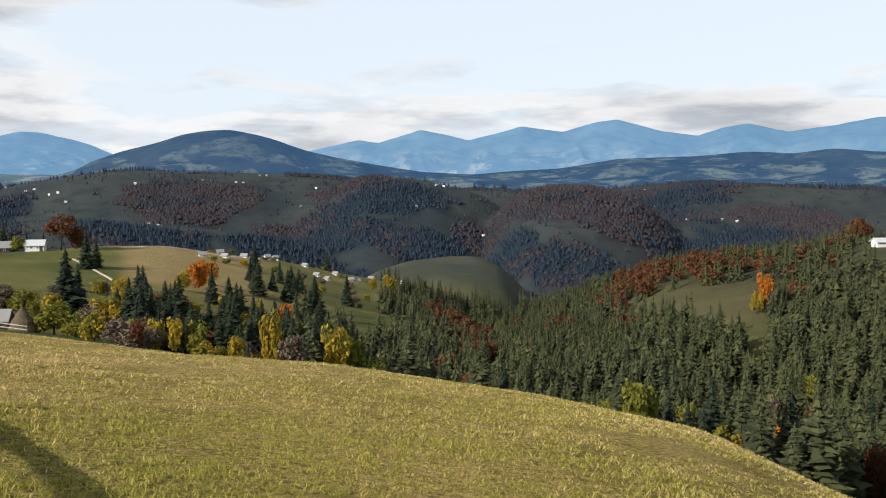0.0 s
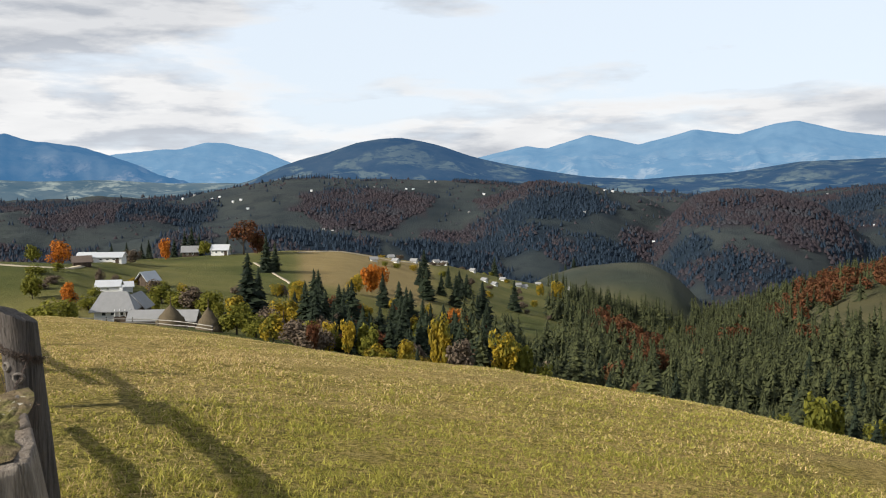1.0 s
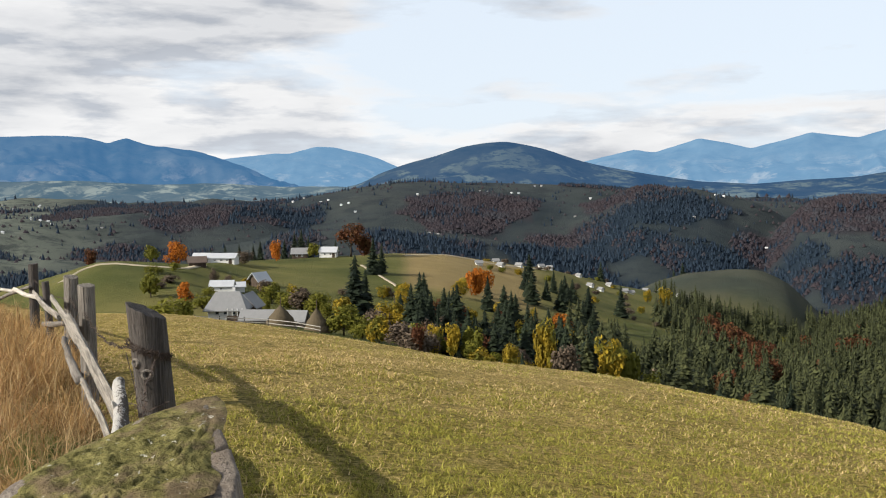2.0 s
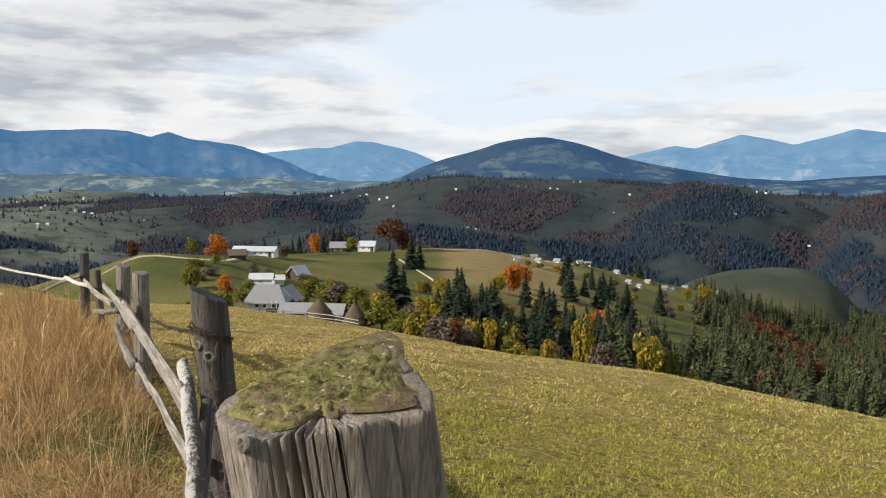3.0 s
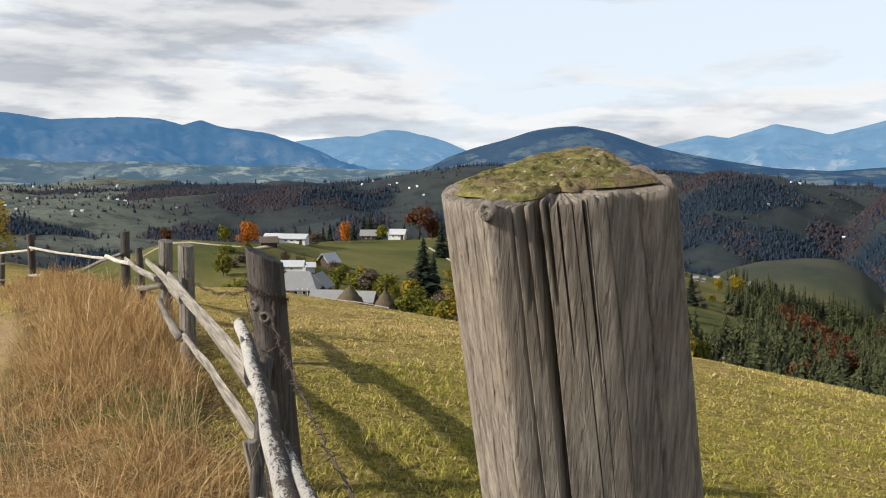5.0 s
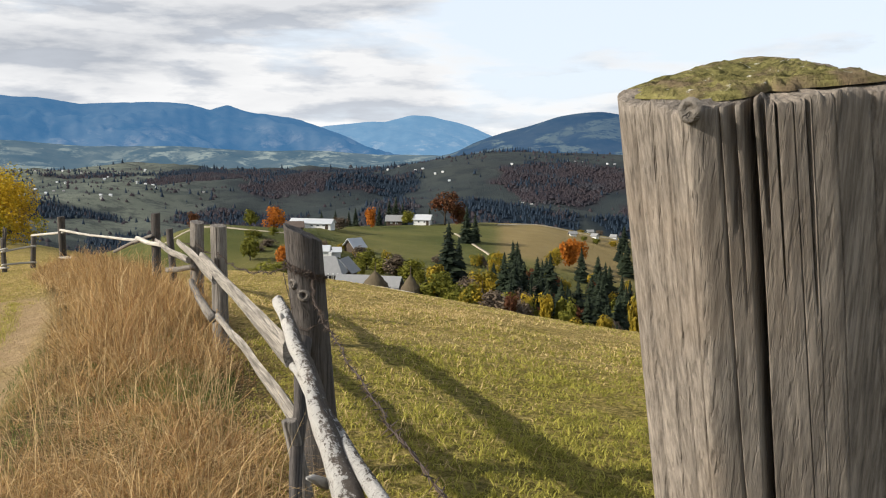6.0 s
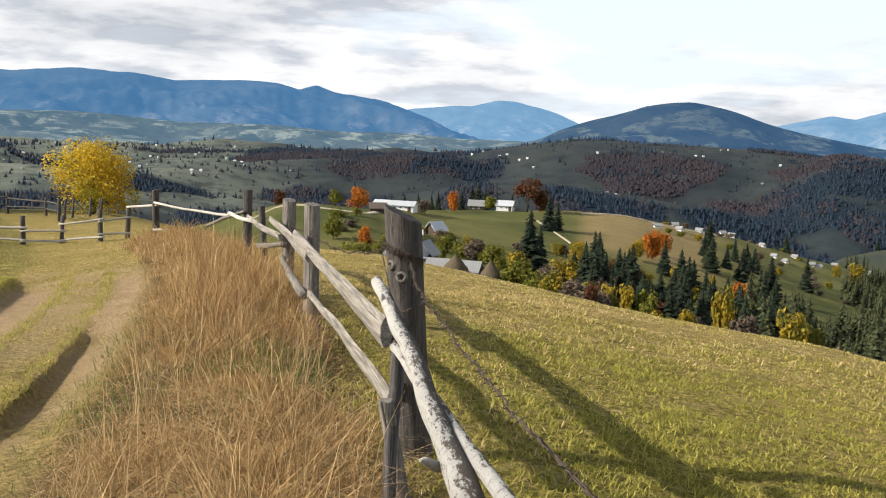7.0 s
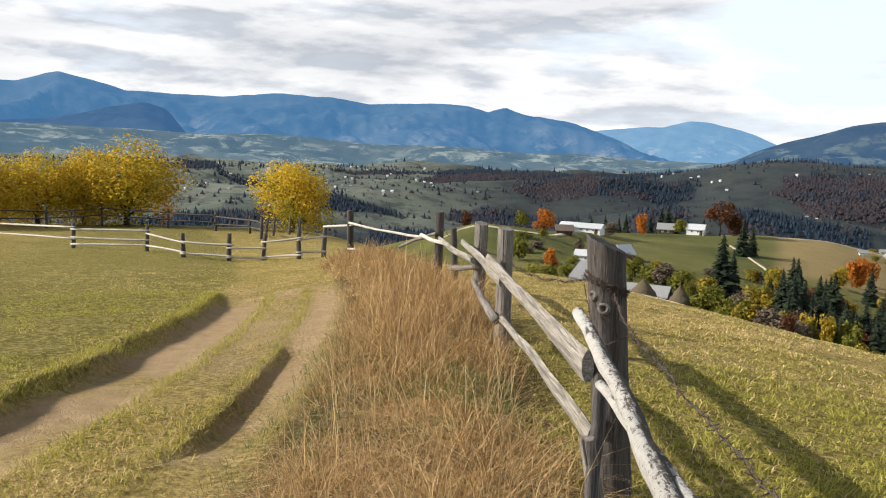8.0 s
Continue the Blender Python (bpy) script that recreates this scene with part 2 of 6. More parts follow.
def land(x, y):
    """Height of the ground; the first eye stands over 0, 0."""
    x, y = np.asarray(x, float), np.asarray(y, float)
    r, b = np.hypot(x, y) + 1e-6, np.degrees(np.arctan2(-x, y))
    b = np.where(b > 110, 110 - (b - 110) * 2.1, b)
    edge = 34.0
    rc = np.minimum(r, edge)
    near = near_slope(b) * rc - near_bend(b) * rc * rc
    fz, sr, sz, vr, vz = foot_z(b) + EYE, spur_r(b), spur_z(b) + EYE, vale_r(b), vale_z(b) + EYE
    stops = [(np.full_like(r, edge), near), (np.full_like(r, 75.0), brow_z(b) + EYE), (np.full_like(r, 165.0), fz), (sr, sz), (vr, vz), (np.full_like(r, 1400.0), back_z(b) + EYE), (np.full_like(r, 1750.0), dip_z(b) + EYE),
             (np.full_like(r, 2300.0), hill_z(b) + EYE), (np.full_like(r, 3000.0), np.full_like(r, -40.0)), (np.full_like(r, 5200.0), np.full_like(r, -60.0))]
    z = near
    for (r0, z0), (r1, z1) in zip(stops, stops[1:]):
        t = np.clip((r - r0) / (r1 - r0), 0, 1)
        if r1.flat[0] > 200:
            t = 0.35 * t + 0.65 * t * t * (3 - 2 * t)
        z = np.where(r > r0, z0 + (z1 - z0) * t, z)
    # folds and gullies, larger with distance
    amp = smooth(140, 700, r) * 9.0 + smooth(650, 900, r) * 14.0
    crest = np.exp(-((r - sr) / 60) ** 2) + np.exp(-((r - 1400) / 160) ** 2) + np.exp(-((r - 2300) / 200) ** 2)
    z = z + amp * (1 - 0.8 * np.clip(crest, 0, 1)) * (fbm(x, y, 170.0, 4, 3) * 0.6 + smooth(500, 900, r) * (0.35 - np.abs(fbm(x, y, 210.0, 3, 4))))
    z = z + 0.5 * smooth(60, 140, r) * fbm(x, y, 30.0, 3, 5)
    for r0, crest_z, front, back in SPURS:
        d = np.sqrt((r - r0) ** 2 + 35.0 ** 2) - 35.0
        h = crest_z(b) + EYE - d * np.where(r < r0, front, back) + 3.0 * fbm(x, y, 60.0, 3, 6)
        z = np.maximum(z, h) + 3.5 * np.log1p(np.exp(-np.abs(z - h) / 3.5)) * (r > 450)
    # small unevenness of the meadow
    z = z + 0.05 * smooth(2, 6, r) * (1 - smooth(60, 120, r)) * fbm(x, y, 2.6, 3, 8) + 0.02 * (1 - smooth(30, 60, r)) * fbm(x, y, 0.55, 2, 9)
    # worn track with its two ruts and the bank beside it
    u, v = track_uv(x, y)
    run = smooth(-6, -2, u) * (1 - smooth(17.2, 19.8, u))
    z = z + run * (0.13 * smooth(3.38, 3.52, v + 0.10 * fbm(x, y, 0.8, 2, 15)) * (1 - smooth(5.0, 8.0, v)) - 0.05 * smooth(2.58, 2.80, v) * (1 - smooth(3.28, 3.46, v))
                   - (0.015 + 0.085 * smooth(6.2, 7.3, u) * (1 - smooth(10.4, 12.2, u))) * smooth(1.30, 1.55, v) * (1 - smooth(1.80, 1.87, v)) + 0.14 * smooth(-0.35, 0.2, v) * (1 - smooth(0.8, 1.35, v)))
    return z


# woods of the far hills: bearing, distance, half their spread in each, and whether they are beech
WOODS = ((14.5, 1120, 3.4, 110, 1), (5.5, 1130, 2.4, 50, 1), (3.2, 1030, 4.0, 70, 0), (8.8, 830, 3.8, 65, 0), (19.0, 835, 2.4, 35, 0), (25.0, 850, 2.0, 55, 0), (-7.5, 965, 4.6, 95, 1), (-9.8, 875, 2.2, 36, 1), (-3.4, 860, 2.2, 48, 0), (1.0, 900, 3.2, 60, 0), (5.2, 930, 3.2, 50, 0), (-13.6, 880, 2.6, 60, 0), (-6.2, 795, 1.3, 22, 0),
         (-11.8, 970, 1.9, 80, 1), (-14.6, 1210, 1.8, 65, 0), (-13.6, 1290, 2.2, 30, 1), (-20.0, 1130, 3.5, 50, 1), (-18.0, 1000, 5.0, 70, 0), (26.0, 1130, 2.8, 70, 0), (31.5, 1150, 3.2, 75, 1), (39.5, 760, 2.5, 45, 0),
         (36.0, 1230, 2.5, 40, 1), (0.0, 800, 4.0, 50, 0), (15.0, 820, 1.6, 40, 0), (44.0, 900, 3.0, 28, 0), (-1.5, 960, 1.6, 50, 1), (22.0, 1010, 2.4, 40, 1), (52.0, 800, 5.0, 40, 0), (49.0, 1180, 3.0, 25, 0), (58.0, 940, 3.0, 22, 0))


def hill_woods(x, y):
    """How wooded the far hills are, and how much of that is beech."""
    r, b = np.hypot(x, y), np.degrees(np.arctan2(-x, y))
    rough, most, beech = fbm(x, y, 70.0, 4, 91), np.full_like(r, -1.0), np.zeros_like(r)
    for b0, r0, wb, wr, sort in WOODS:
        k = 1 - np.sqrt(((b - b0) / wb) ** 2 + ((r - r0) / wr) ** 2)
        beech = np.where(k > most, sort, beech)
        most = np.maximum(most, k)
    far = fbm(x, y, 125.0, 4, 93) - 0.45 * smooth(34, 42, b) - 0.02
    patch = smooth(-0.02, 0.10, np.maximum(most + 0.55 * rough, far - 0.22 * smooth(1350, 1250, r)))
    return patch, np.clip(np.where(most > -0.3, beech, 0.5) + 0.9 * fbm(x, y, 45.0, 3, 97), 0, 1)


def land_at(x, y):
    return float(land(np.array([x]), np.array([y]))[0])


def mesh_from(name, verts, faces, mat=None, flat=False):
    me = bpy.data.meshes.new(name)
    me.from_pydata(verts, [], faces)
    if mat:
        me.materials.append(mat)
    if not flat:
        me.polygons.foreach_set("use_smooth", [True] * len(me.polygons))
    me.update()
    return me


def sheet(name, rings, spokes, closed, at, mat):
    """A sheet of rings and spokes; at(ring, spoke arrays) gives its places."""
    g, s = np.meshgrid(rings, spokes, indexing="ij")
    pts = np.stack(at(g, s), -1).reshape(-1, 3)
    nr, ns = g.shape
    i, j = np.meshgrid(np.arange(nr - 1), np.arange(ns if closed else ns - 1), indexing="ij")
    k = (j + 1) % ns
    faces = np.stack([i * ns + j, i * ns + k, (i + 1) * ns + k, (i + 1) * ns + j], -1).reshape(-1, 4)
    return mesh_from(name, pts.tolist(), faces.tolist(), mat), g.ravel(), s.ravel(), pts


rings = [0.001, 0.35]
while rings[-1] < 4900:
    r = rings[-1]
    rings.append(r + (0.3 if r < 2 else 0.07 if r < 14 else max(0.07, 0.028 * (r - 11)) if r < 60 else r * 0.026))
spokes = np.concatenate([np.arange(-34, 72, 0.32), np.arange(74, 324, 4.0)])
GROUND = ground_material()
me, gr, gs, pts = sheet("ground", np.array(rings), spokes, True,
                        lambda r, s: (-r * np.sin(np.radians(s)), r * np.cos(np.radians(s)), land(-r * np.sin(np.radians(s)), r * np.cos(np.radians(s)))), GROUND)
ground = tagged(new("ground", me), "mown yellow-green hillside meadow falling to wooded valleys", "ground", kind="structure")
gx, gy = pts[:, 0], pts[:, 1]
gu, gv = track_uv(gx, gy)
run = smooth(-6, -2, gu) * (1 - smooth(16, 21, gu))
worn = fbm(gx, gy, 0.8, 3, 21)
soil = run * np.clip(smooth(2.5, 2.72, gv) * (1 - smooth(3.36, 3.48, gv)) + 0.9 * smooth(1.38, 1.5, gv) * (1 - smooth(1.82, 1.88, gv)) * smooth(6.0, 7.4, gu) + 0.5 * smooth(1.6, 1.8, gv) * (1 - smooth(2.5, 2.7, gv)) * smooth(9, 14, gu), 0, 1)
soil = np.clip(soil * 0.9 + 0.8 * worn * (soil > 0.1), 0, 1)
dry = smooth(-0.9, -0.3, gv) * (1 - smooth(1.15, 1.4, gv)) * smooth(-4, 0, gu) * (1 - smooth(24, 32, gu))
straw = np.clip(run * (smooth(0.95, 1.25, gv) * (1 - smooth(2.5, 2.8, gv)) * smooth(7.0, 10.5, gu) * 0.85 + 0.35 * smooth(0.9, 1.2, gv) * (1 - smooth(1.5, 1.8, gv))) + 0.4 * worn * run * smooth(0.9, 1.2, gv) * (1 - smooth(2.6, 2.9, gv)), 0, 1)
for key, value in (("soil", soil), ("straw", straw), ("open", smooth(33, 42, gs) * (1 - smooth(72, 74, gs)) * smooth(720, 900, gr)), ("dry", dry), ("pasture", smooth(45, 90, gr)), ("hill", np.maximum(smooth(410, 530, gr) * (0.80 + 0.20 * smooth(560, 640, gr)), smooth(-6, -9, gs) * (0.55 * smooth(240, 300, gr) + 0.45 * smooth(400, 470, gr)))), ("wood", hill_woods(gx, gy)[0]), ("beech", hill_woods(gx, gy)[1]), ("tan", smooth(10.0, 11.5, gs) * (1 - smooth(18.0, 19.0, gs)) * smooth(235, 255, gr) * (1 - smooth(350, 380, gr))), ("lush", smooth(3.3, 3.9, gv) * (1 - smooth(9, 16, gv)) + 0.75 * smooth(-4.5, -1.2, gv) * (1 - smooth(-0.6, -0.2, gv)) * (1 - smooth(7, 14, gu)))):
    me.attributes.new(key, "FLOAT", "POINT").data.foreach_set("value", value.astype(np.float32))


def mountain_range(name, label, near_r, crest_r, crest, mat, rough_m, seed, b0, b1):
    """A far range: a slope up to its crest and down behind it."""
    rows_ = np.concatenate([np.linspace(0, 1, 26), np.linspace(1.08, 1.6, 5)])

    def at(k, s):
        r = near_r + (crest_r - near_r) * k
        x, y = -r * np.sin(np.radians(s)), r * np.cos(np.radians(s))
        up = np.where(k <= 1, k ** 1.25, np.maximum(0, 1 - (k - 1) * 1.9))
        top = np.tan(np.radians(crest(s))) * crest_r + EYE
        spurs = 1.5 * rough_m * (0.8 - np.abs(fbm(x, y, 380.0, 5, seed)) * 2.4) * np.sin(np.clip(k, 0, 1) * np.pi) ** 0.8
        ragged = rough_m * 0.10 * fbm(x, y, 60.0, 3, seed + 5)
        return x, y, -55 + (top + 55) * up + spurs + ragged
    me, *_ = sheet(name, rows_, np.arange(b0, b1, 0.12), False, at, mat)
    return tagged(new(name, me), label, "mountains", kind="structure")


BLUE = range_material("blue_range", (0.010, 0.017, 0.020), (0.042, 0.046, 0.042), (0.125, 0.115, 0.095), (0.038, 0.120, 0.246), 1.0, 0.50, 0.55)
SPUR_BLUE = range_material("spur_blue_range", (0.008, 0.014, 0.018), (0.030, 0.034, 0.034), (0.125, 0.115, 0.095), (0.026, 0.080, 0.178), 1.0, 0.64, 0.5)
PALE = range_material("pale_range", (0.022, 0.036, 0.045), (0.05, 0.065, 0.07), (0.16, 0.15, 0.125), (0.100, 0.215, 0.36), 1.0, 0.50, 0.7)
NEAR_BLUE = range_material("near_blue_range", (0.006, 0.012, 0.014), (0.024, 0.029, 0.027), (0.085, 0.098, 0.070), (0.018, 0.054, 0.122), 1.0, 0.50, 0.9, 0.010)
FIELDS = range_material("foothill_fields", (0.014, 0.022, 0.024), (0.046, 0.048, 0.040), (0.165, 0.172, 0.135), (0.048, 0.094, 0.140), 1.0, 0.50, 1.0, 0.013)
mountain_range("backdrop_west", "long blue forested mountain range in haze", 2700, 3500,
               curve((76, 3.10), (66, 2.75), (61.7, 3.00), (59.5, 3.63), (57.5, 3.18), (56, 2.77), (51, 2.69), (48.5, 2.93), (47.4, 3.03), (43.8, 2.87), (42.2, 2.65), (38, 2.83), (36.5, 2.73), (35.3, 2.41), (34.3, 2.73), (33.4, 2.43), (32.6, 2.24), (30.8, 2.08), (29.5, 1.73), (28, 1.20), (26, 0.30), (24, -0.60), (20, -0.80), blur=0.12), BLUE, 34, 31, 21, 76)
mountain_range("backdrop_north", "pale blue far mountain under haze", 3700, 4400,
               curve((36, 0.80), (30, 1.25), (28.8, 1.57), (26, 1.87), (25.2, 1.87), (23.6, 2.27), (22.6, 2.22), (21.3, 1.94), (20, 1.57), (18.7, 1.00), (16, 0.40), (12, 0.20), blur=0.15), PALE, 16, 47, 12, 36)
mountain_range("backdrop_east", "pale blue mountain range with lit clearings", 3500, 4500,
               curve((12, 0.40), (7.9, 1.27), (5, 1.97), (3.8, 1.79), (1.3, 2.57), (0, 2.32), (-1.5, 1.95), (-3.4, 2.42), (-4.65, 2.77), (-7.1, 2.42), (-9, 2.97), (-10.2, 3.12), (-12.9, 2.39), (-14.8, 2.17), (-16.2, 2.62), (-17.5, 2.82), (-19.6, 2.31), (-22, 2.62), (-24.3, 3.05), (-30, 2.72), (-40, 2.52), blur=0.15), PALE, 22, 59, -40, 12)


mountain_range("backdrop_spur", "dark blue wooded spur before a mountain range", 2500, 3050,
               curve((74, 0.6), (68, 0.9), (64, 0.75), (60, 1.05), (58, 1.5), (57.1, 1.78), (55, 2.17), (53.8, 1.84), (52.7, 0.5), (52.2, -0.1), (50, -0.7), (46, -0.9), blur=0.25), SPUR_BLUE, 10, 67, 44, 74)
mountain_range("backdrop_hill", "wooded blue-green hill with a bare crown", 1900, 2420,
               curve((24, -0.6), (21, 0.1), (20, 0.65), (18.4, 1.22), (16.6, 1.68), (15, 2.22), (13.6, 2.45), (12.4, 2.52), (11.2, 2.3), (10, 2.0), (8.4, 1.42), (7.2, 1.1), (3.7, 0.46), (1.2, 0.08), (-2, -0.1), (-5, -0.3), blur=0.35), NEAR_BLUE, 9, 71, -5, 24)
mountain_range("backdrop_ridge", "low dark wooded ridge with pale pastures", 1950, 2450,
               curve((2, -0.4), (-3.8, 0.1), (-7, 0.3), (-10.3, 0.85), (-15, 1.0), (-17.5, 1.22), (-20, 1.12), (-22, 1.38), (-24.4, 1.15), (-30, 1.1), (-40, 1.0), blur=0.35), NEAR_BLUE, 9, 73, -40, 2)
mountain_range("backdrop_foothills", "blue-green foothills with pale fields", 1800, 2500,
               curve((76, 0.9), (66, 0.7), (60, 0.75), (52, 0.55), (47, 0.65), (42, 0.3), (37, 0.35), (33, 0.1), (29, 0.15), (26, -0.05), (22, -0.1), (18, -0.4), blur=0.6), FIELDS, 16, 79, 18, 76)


# ---- more materials ----
def place(bearing, r, up=0.0):
    """A place on the ground, by its bearing and distance from the first eye."""
    x, y = -r * math.sin(radians(bearing)), r * math.cos(radians(bearing))
    return Vector((x, y, land_at(x, y) + up))


def island(nt):
    return node(nt, "NewGeometry").outputs["Random Per Island"]


def wood_material(name, dark, light, scale=1.0, rough=0.85, along=(26.0, 26.0, 1.6), tint=None, relief=0.8, marks=1.0):
    """Weathered wood, grained along the piece's own z."""
    m, nt, b, _ = material(name, rough, 0.25)
    p = node(nt, "TexCoord").outputs["Object"]
    q = node(nt, "Mapping", Vector=p, Scale=tuple(v * scale for v in along)).outputs[0]
    grain, streak = noise_tex(nt, q, 2.2, 7, 0.72, 0.08), noise_tex(nt, q, 0.5, 6, 0.65)
    blotch = noise_tex(nt, p, 7.0 * scale, 5, 0.6)
    c = mix(nt, ramp(nt, grain, (0.33, 0.0), (0.66, 1.0)), dark, light)
    c = mix(nt, math_(nt, "MULTIPLY", ramp(nt, streak, (0.50, 0.0), (0.60, 1.0)), 0.62 * marks), c, tuple(v * 0.5 for v in dark))
    c = mix(nt, math_(nt, "MULTIPLY", ramp(nt, streak, (0.34, 1.0), (0.42, 0.0)), 0.45), c, tuple(min(0.8, v * 1.35) for v in light))
    if tint:
        c = mix(nt, math_(nt, "MULTIPLY", ramp(nt, blotch, (0.50, 0.0), (0.68, 1.0)), 0.6), c, tint)
    lines = noise_tex(nt, node(nt, "Mapping", Vector=p, Scale=tuple(v * scale * f for v, f in zip(along, (2.2, 2.2, 0.6)))).outputs[0], 1.0, 3, 0.5)
    thin = ramp(nt, lines, (0.56, 0.0), (0.66, 1.0))
    c = mix(nt, math_(nt, "MULTIPLY", thin, 0.65 * marks), c, tuple(v * 0.45 for v in dark))
    r = node(nt, "ObjectInfo").outputs["Random"]
    c = mix(nt, math_(nt, "MULTIPLY", r, 0.25), c, tuple(v * 0.7 for v in light))
    link(nt, c, b.inputs["Base Color"])
    bump(nt, b, math_(nt, "SUBTRACT", math_(nt, "ADD", grain, math_(nt, "MULTIPLY", streak, 0.6)), thin), relief, 0.004)
    return m


def birch_material():
    m, nt, b, _ = material("birch_bark", 0.8, 0.25)
    p = node(nt, "TexCoord").outputs["Object"]
    long_ = noise_tex(nt, node(nt, "Mapping", Vector=p, Scale=(60.0, 60.0, 14.0)).outputs[0], 1.0, 10, 0.80, 0.2)
    marks = noise_tex(nt, node(nt, "Mapping", Vector=p, Scale=(34.0, 34.0, 150.0)).outputs[0], 1.0, 5, 0.65)
    flakes = noise_tex(nt, p, 60.0, 7, 0.75)
    c = mix(nt, flakes, (0.34, 0.315, 0.28), (0.78, 0.76, 0.72))
    c = mix(nt, math_(nt, "MULTIPLY", ramp(nt, marks, (0.58, 0.0), (0.66, 1.0)), 0.75), c, (0.08, 0.066, 0.055))
    c = mix(nt, ramp(nt, math_(nt, "ADD", math_(nt, "ADD", math_(nt, "MULTIPLY", long_, 1.0), math_(nt, "MULTIPLY", flakes, 0.5)), math_(nt, "MULTIPLY", node(nt, "SeparateXYZ", Vector=p).outputs[0], 5.0)), (0.800, 0.0), (0.840, 1.0)), c, mix(nt, flakes, (0.022, 0.018, 0.015), (0.16, 0.125, 0.095)))
    link(nt, c, b.inputs["Base Color"])
    bump(nt, b, math_(nt, "ADD", math_(nt, "MULTIPLY", long_, -1.5), flakes), 1.0, 0.010)
    return m


def moss_material():
    m, nt, b, p = material("moss", 1.0, 0.05)
    n1, n2 = noise_tex(nt, p, 90.0, 6, 0.7), noise_tex(nt, p, 28.0, 5, 0.6)
    c = mix(nt, ramp(nt, n1, (0.34, 0.0), (0.66, 1.0)), (0.036, 0.036, 0.012), (0.28, 0.25, 0.095))
    c = mix(nt, ramp(nt, n2, (0.46, 0.0), (0.58, 0.85)), c, mix(nt, n1, (0.07, 0.05, 0.03), (0.27, 0.20, 0.13)))
    c = mix(nt, ramp(nt, noise_tex(nt, p, 140.0, 3, 0.6), (0.64, 0.0), (0.72, 1.0)), c, (0.52, 0.50, 0.42))
    link(nt, c, b.inputs["Base Color"])
    bump(nt, b, math_(nt, "ADD", n1, n2), 1.0, 0.006)
    return m


def leaf_material(name, low, high, glow=0.25, odd=None, by_tree=0.5, tree_scale=0.22):
    """Foliage; each tuft takes its own shade between the two colours."""
    m, nt, b, p = material(name, 0.8, 0.15)
    own = math_(nt, "ADD", math_(nt, "MULTIPLY", island(nt), 1 - by_tree), math_(nt, "MULTIPLY", node(nt, "ObjectInfo").outputs["Random"], by_tree * 0.45))
    k = math_(nt, "ADD", own, math_(nt, "MULTIPLY", ramp(nt, noise_tex(nt, p, tree_scale, 2), (0.32, 0.0), (0.68, 1.0)), by_tree * 0.55))
    c = mix(nt, k, low, high)
    if odd:
        c = mix(nt, ramp(nt, noise_tex(nt, p, tree_scale * 2, 3), (0.50, 0.0), (0.62, 1.0)), c, odd)
    link(nt, c, b.inputs["Base Color"])
    if glow:
        lit = node(nt, "BsdfTranslucent", Color=c)
        both = node(nt, "MixShader", i0=glow, i1=b.outputs[0], i2=lit.outputs[0])
        link(nt, both.outputs[0], nt.nodes["Material Output"].inputs[0])
    return m


def plain_material(name, low, high, scale, rough=0.8, spec=0.2, relief=0.3, dist=0.02, stretch=(1.0, 1.0, 1.0)):
    m, nt, b, p = material(name, rough, spec)
    q = node(nt, "Mapping", Vector=p, Scale=stretch).outputs[0]
    n1, n2 = noise_tex(nt, q, scale, 6, 0.65), noise_tex(nt, q, scale * 0.17, 4, 0.55)
    c = mix(nt, math_(nt, "ADD", math_(nt, "MULTIPLY", n1, 0.6), math_(nt, "MULTIPLY", n2, 0.4)), low, high)
    link(nt, c, b.inputs["Base Color"])
    bump(nt, b, n1, relief, dist)
    return m


POST_WOOD = wood_material("post_wood", (0.085, 0.071, 0.058), (0.33, 0.284, 0.235), 1.0, along=(190.0, 190.0, 1.5), tint=(0.22, 0.165, 0.115), relief=0.5, marks=0.6)
DARK_WOOD = wood_material("dark_post_wood", (0.036, 0.031, 0.029), (0.125, 0.110, 0.098), 1.0, along=(80.0, 80.0, 3.5), tint=(0.09, 0.07, 0.055))
GREY_WOOD = wood_material("grey_rail_wood", (0.080, 0.068, 0.056), (0.29, 0.26, 0.225), 1.0, along=(70.0, 70.0, 3.0))
PALE_WOOD = wood_material("bleached_rail_wood", (0.26, 0.235, 0.20), (0.62, 0.58, 0.51), 0.6)
FAR_WOOD = wood_material("old_post_wood", (0.035, 0.030, 0.027), (0.12, 0.105, 0.09), 0.5)
BARN_WOOD = wood_material("barn_boards", (0.035, 0.026, 0.02), (0.13, 0.095, 0.07), 0.12)
RAIL_WOOD = wood_material("split_rail_wood", (0.12, 0.105, 0.09), (0.40, 0.365, 0.315), 1.0, along=(70.0, 70.0, 3.0))
BIRCH, MOSS = birch_material(), moss_material()
RUST = plain_material("rusty_wire", (0.030, 0.022, 0.018), (0.10, 0.065, 0.045), 60.0, 0.7, 0.4)
SPRUCE = leaf_material("spruce_needles", (0.006, 0.011, 0.007), (0.078, 0.086, 0.034), 0.0, by_tree=0.4)
SPRUCE_DARK = leaf_material("dark_spruce_needles", (0.006, 0.011, 0.008), (0.032, 0.044, 0.022), 0.0)
BARK = plain_material("bark", (0.03, 0.024, 0.018), (0.11, 0.09, 0.07), 6.0, 0.95, 0.1, 0.6)
YELLOW = leaf_material("yellow_leaves", (0.33, 0.225, 0.018), (0.80, 0.55, 0.045), 0.38, odd=(0.33, 0.30, 0.035))
